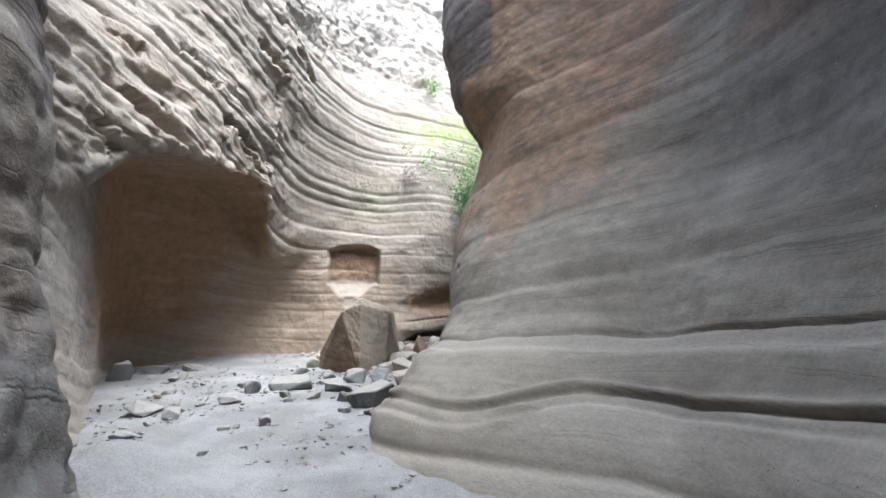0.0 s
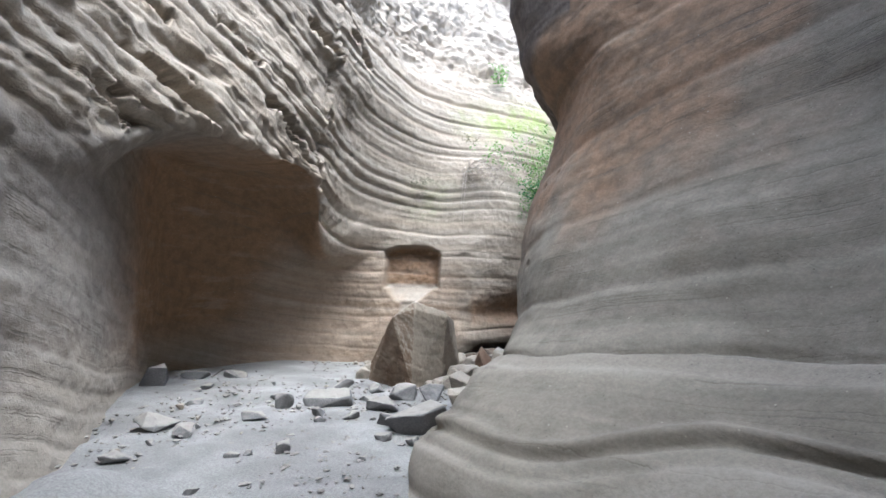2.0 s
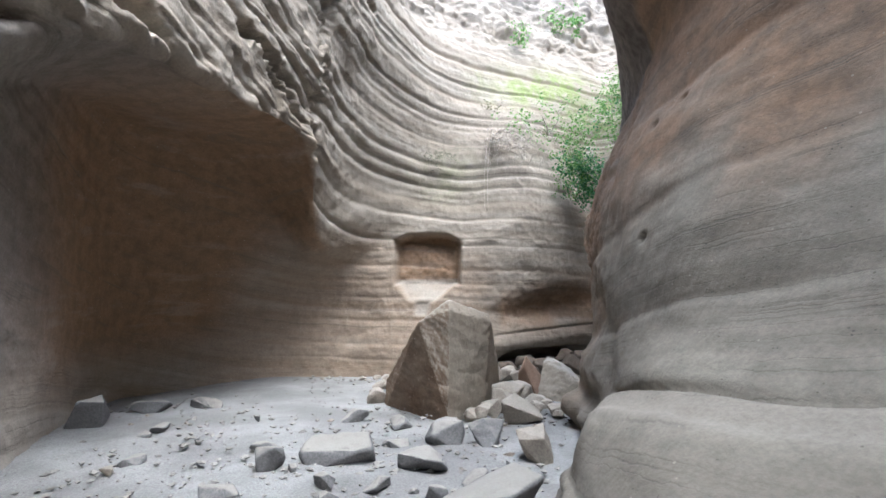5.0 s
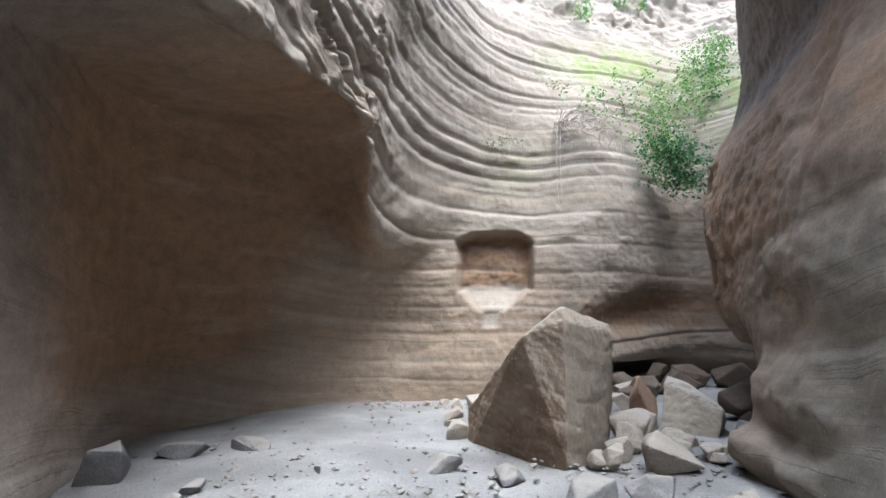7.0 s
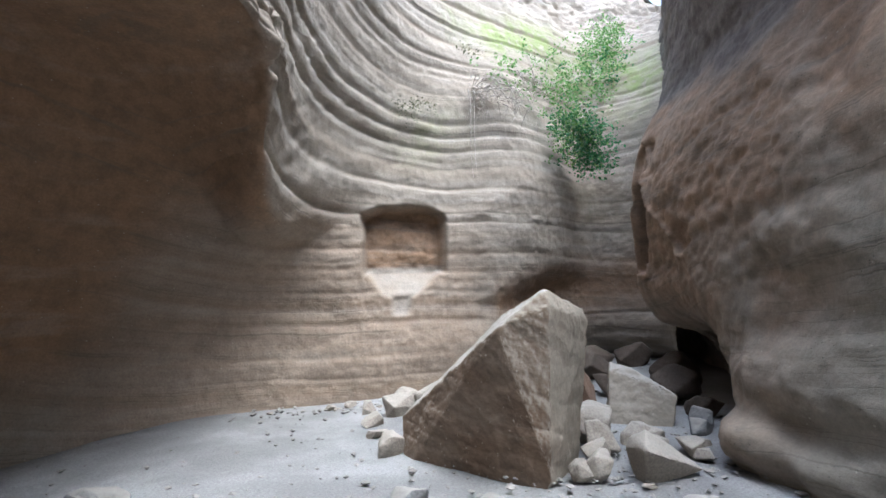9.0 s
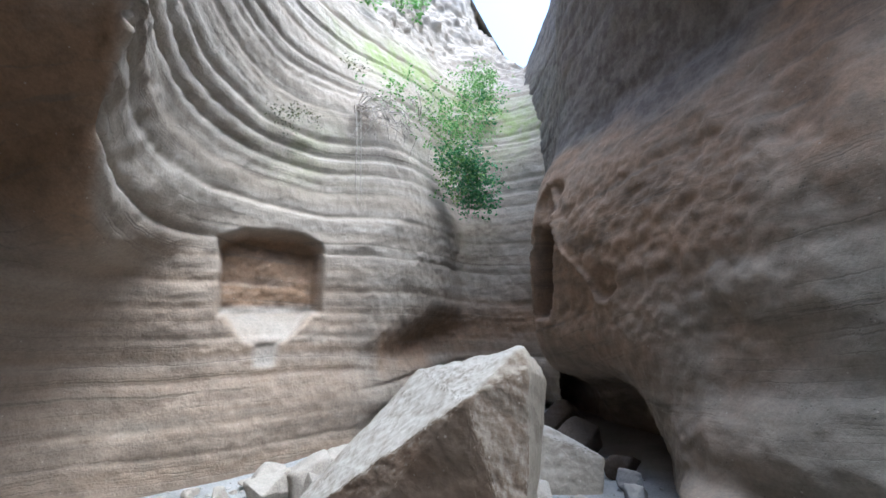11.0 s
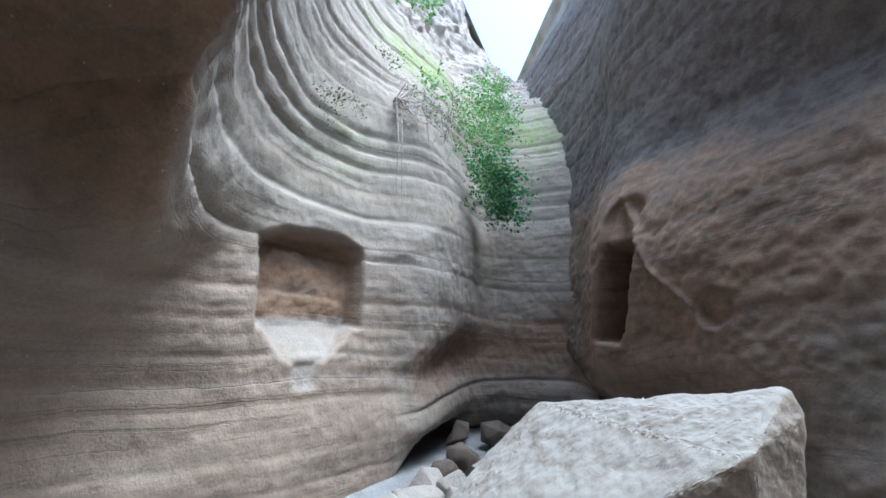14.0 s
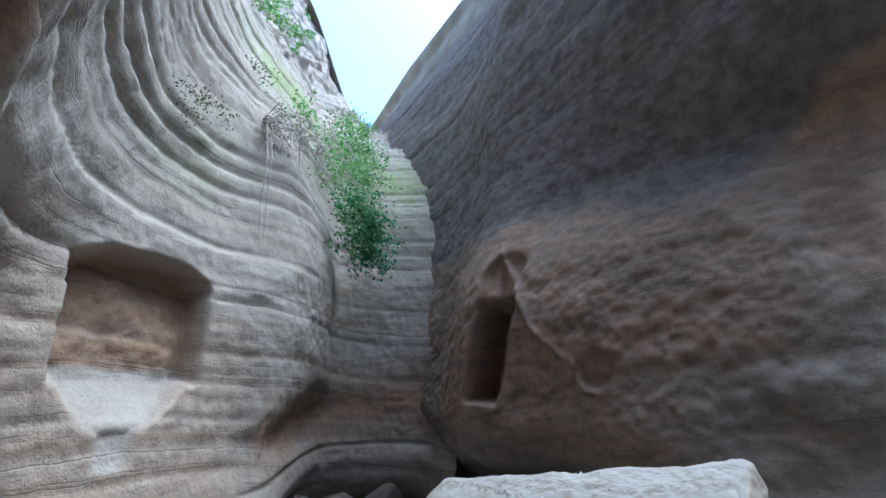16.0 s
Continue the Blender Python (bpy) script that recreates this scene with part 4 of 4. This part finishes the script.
# stones that fill the hollows, coloured dark to stand for the shade there
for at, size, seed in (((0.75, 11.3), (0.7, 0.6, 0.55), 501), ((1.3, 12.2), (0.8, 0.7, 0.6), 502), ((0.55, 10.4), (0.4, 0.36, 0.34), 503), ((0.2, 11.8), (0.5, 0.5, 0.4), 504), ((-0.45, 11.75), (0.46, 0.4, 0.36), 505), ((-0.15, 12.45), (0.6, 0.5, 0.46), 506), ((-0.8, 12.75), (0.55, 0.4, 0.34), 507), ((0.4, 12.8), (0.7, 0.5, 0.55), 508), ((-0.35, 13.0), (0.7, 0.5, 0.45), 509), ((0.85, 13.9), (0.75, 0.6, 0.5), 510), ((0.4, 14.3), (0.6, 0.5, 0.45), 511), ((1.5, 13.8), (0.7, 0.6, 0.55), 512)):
    stone("stone", at, size, seed, SHADE_ROCK, "rounded stone under the overhanging wall, coloured dark for the shade there", "stone", 15, 13, 0.15)


# ---- plants on the back wall ----
def tube(points, thick):
    """A tapering rounded stem through the points, as a bmesh."""
    bm = bmesh.new()
    path = spline(np.array(points, float), np.linspace(0, len(points) - 1, 5 * (len(points) - 1) + 1))
    last = None
    for k, q in enumerate(path):
        ahead = Vector(path[min(k + 1, len(path) - 1)] - path[max(k - 1, 0)]).normalized()
        side = ahead.orthogonal().normalized()
        other = ahead.cross(side)
        r = thick * (1 - 0.75 * k / len(path))
        ring = [bm.verts.new(Vector(q) + r * (math.cos(a) * side + math.sin(a) * other)) for a in (0, 1.26, 2.51, 3.77, 5.03)]
        if last:
            for i in range(5):
                bm.faces.new((last[i], last[(i + 1) % 5], ring[(i + 1) % 5], ring[i])).smooth = True
        last = ring
    return bm


def merged(many):
    whole = bmesh.new()
    for bm in many:
        me = bpy.data.meshes.new("piece")
        bm.to_mesh(me)
        bm.free()
        whole.from_mesh(me)
        bpy.data.meshes.remove(me)
    return whole


def foliage(clumps, size, seed):
    """Many small folded leaves in loose clumps (centre, spread, count)."""
    rng = np.random.RandomState(seed)
    verts, faces = [], []
    for centre, spread, count in clumps:
        for _ in range(max(1, count // 9)):
            knot = np.array(centre) + np.array(spread) * np.clip(rng.normal(0, 0.75, 3), -1.7, 1.7)
            for _ in range(9):
                q = knot + rng.normal(0, 0.055, 3)
                way = Vector(rng.normal(0, 1, 3)) + Vector((0, -0.6, -0.5))
                way.normalize()
                side = way.cross(Vector(rng.normal(0, 1, 3))).normalized()
                up = way.cross(side)
                length = size * rng.uniform(0.6, 1.4)
                a = Vector(q)
                start = len(verts)
                verts += [a, a + way * 0.5 * length + side * 0.3 * length + up * 0.08 * length, a + way * length - up * 0.1 * length, a + way * 0.5 * length - side * 0.3 * length + up * 0.08 * length]
                faces += [(start, start + 1, start + 2), (start, start + 2, start + 3)]
    me = bpy.data.meshes.new("leaves")
    me.from_pydata([tuple(v) for v in verts], [], faces)
    return me


def bush(name, root, label, category, leaf_sets, stems, seed, thick=0.014):
    rng = random.Random(seed)
    thing = new(name)
    thing.location = root
    for tip in stems:
        a, b = Vector((0, 0, 0)), Vector(tip) - Vector(root)
        mids = [a.lerp(b, f) + (thick / 0.014) * Vector((rng.uniform(-0.1, 0.1), rng.uniform(-0.12, 0.0), rng.uniform(0.0, 0.15))) for f in (0.3, 0.65)]
        part("stem", tube([a, *mids, b], thick), TWIG, thing)
    for clumps, size, material, tone in leaf_sets:
        me = foliage([(tuple(Vector(c) - Vector(root)), s, n) for c, s, n in clumps], size, seed)
        me.materials.append(material)
        ob = new("leaves", me)
        ob.parent = thing
        tagged(ob, tone, kind="stuff")
    return tagged(thing, label, category)


bush("hanging_shrub", (1.05, 14.35, 4.35), "leafy green shrub hanging down the damp back wall", "shrub",
     [([((0.95, 13.9, 3.7), (0.3, 0.16, 0.3), 1500), ((1.1, 13.95, 3.35), (0.22, 0.14, 0.2), 600), ((0.7, 13.95, 4.0), (0.28, 0.15, 0.22), 300)], 0.058, DARK_LEAF, "dark glossy green leaves"),
      ([((0.7, 13.85, 3.75), (0.26, 0.14, 0.32), 850), ((0.85, 14.05, 4.4), (0.35, 0.2, 0.25), 420)], 0.052, LEAF, "fresh green leaves")],
     [(0.95, 13.95, 3.4), (0.75, 13.95, 3.6), (1.15, 14.0, 3.2), (0.65, 14.0, 4.1), (1.2, 14.1, 3.8), (0.9, 13.95, 2.9)], 21)
bush("wall_shrub", (1.9, 15.75, 5.6), "sparse bright green shrub rooted in the upper wall", "shrub",
     [([((1.8, 15.3, 5.7), (0.5, 0.2, 0.4), 700), ((1.2, 14.8, 5.1), (0.45, 0.2, 0.3), 460), ((2.4, 15.9, 6.4), (0.4, 0.2, 0.35), 1000), ((2.0, 15.3, 4.9), (0.35, 0.2, 0.35), 260), ((2.6, 16.3, 6.9), (0.35, 0.2, 0.25), 360)], 0.058, LEAF, "bright small leaves"),
      ([((1.9, 15.3, 5.4), (0.5, 0.2, 0.4), 260), ((2.5, 16.0, 6.2), (0.3, 0.2, 0.3), 200)], 0.065, DARK_LEAF, "shaded dark green leaves")],
     [(1.2, 14.9, 5.2), (1.6, 15.1, 5.8), (2.3, 15.8, 6.4), (0.9, 14.7, 5.0), (2.5, 16.1, 6.8), (1.9, 15.3, 5.0)], 22)
bush("wall_shrub", (0.2, 14.35, 4.75), "thin straggling shrub with sparse leaves on the back wall", "shrub",
     [([((0.1, 14.15, 4.9), (0.45, 0.14, 0.3), 200), ((-0.4, 13.95, 4.95), (0.35, 0.1, 0.2), 220), ((0.4, 14.1, 4.4), (0.35, 0.14, 0.3), 130), ((0.4, 14.5, 5.4), (0.4, 0.15, 0.3), 120)], 0.055, LEAF, "small pale green leaves")],
     [(-0.4, 13.9, 5.0), (0.0, 14.0, 5.1), (0.4, 14.0, 4.3), (-0.1, 13.95, 4.6), (0.6, 14.3, 5.4)], 23)
bush("rim_bush", (0.9, 17.0, 8.55), "small green bush on the rubble slope", "bush",
     [([((0.9, 16.8, 8.7), (0.35, 0.25, 0.3), 400)], 0.09, LEAF, "pale green leaves")], [(0.7, 16.8, 8.9), (1.1, 16.8, 9.0), (0.9, 16.7, 8.8)], 24)
bush("rim_bush", (-0.35, 15.55, 7.5), "small grey-green bush on the rubble slope", "bush",
     [([((-0.35, 15.35, 7.7), (0.16, 0.14, 0.22), 220)], 0.07, LEAF, "grey-green leaves")], [(-0.4, 15.3, 7.9), (-0.25, 15.3, 7.8)], 25)
bush("wall_tuft", (-2.15, 13.2, 4.1), "small dark tuft of herbs in a wall crack", "herb",
     [([((-2.1, 13.08, 4.05), (0.06, 0.03, 0.04), 110), ((-2.35, 13.02, 4.0), (0.04, 0.03, 0.06), 70), ((-1.85, 13.15, 4.02), (0.04, 0.03, 0.03), 60), ((-2.2, 13.02, 3.86), (0.03, 0.02, 0.06), 45)], 0.032, DRY_LEAF, "dark wilted leaves")], [(-2.1, 13.08, 3.97), (-2.35, 13.0, 3.92)], 26, 0.004)
bush("wall_tuft", (-1.1, 14.2, 5.4), "small dark tuft of herbs in a wall crack", "herb",
     [([((-1.08, 14.05, 5.38), (0.06, 0.03, 0.04), 90), ((-0.9, 14.08, 5.32), (0.04, 0.03, 0.03), 50)], 0.032, DRY_LEAF, "dark wilted leaves")], [(-1.08, 14.05, 5.3), (-1.2, 14.05, 5.35)], 27, 0.004)


def dry_vine():
    """A tangle of bare stems that sprouts from a crack and hangs down the wall."""
    rng = random.Random(9)
    thing = new("dry_vine")
    root = Vector((-1.1, 13.75, 4.5))
    thing.location = root
    looped, hanging, fine = [], [], []
    for _ in range(16):
        reach = rng.uniform(0.2, 1.1)
        rise = rng.uniform(-0.15, 0.25)
        pts = [(0, 0, 0)]
        for f in (0.2, 0.4, 0.6, 0.8, 1.0):
            pts.append((f * reach + rng.uniform(-0.07, 0.07), -0.22 + rng.uniform(-0.08, 0.1), rise * math.sin(3.1 * f) + rng.uniform(-0.1, 0.1) - 0.35 * f * f * reach))
        looped.append(tube(pts, rng.uniform(0.007, 0.014)))
    for _ in range(16):
        x0 = rng.uniform(-0.1, 0.75)
        drop = rng.uniform(0.3, 0.75)
        pts = [(x0 * 0.7, -0.12, rng.uniform(-0.05, 0.1)), (x0, -0.27, -0.05)]
        for f in (0.3, 0.55, 0.8, 1.0):
            pts.append((x0 + rng.uniform(-0.08, 0.08), -0.3 + rng.uniform(-0.05, 0.04), -f * drop))
        hanging.append(tube(pts, rng.uniform(0.005, 0.011)))
    for k in range(2):
        pts = [(-0.05 + 0.06 * k, -0.2, -0.1), (-0.1 + 0.06 * k, -0.38, -0.7), (-0.12 + 0.07 * k, -0.4, -1.2), (-0.1 + 0.06 * k, -0.42, -1.58)]
        hanging.append(tube(pts, 0.009))
    for _ in range(34):
        a = Vector((rng.uniform(-0.1, 1.1), rng.uniform(-0.35, -0.2), rng.uniform(-0.5, 0.25)))
        b = a + Vector((rng.uniform(-0.25, 0.3), rng.uniform(-0.1, 0.05), rng.uniform(-0.45, 0.1)))
        fine.append(tube([a, a.lerp(b, 0.5) + Vector((0, -0.03, rng.uniform(0.0, 0.1))), b], rng.uniform(0.005, 0.01)))
    for bm in looped:
        part("branch", bm, TWIG, thing)
    for bm in hanging:
        part("hanging_stem", bm, TWIG, thing)
    tagged(part("twig_tangle", merged(fine), TWIG, thing, "fine pale dead twigs"), kind="stuff")
    return tagged(thing, "tangle of dry leafless vine hanging from a crack", "vine")


dry_vine()
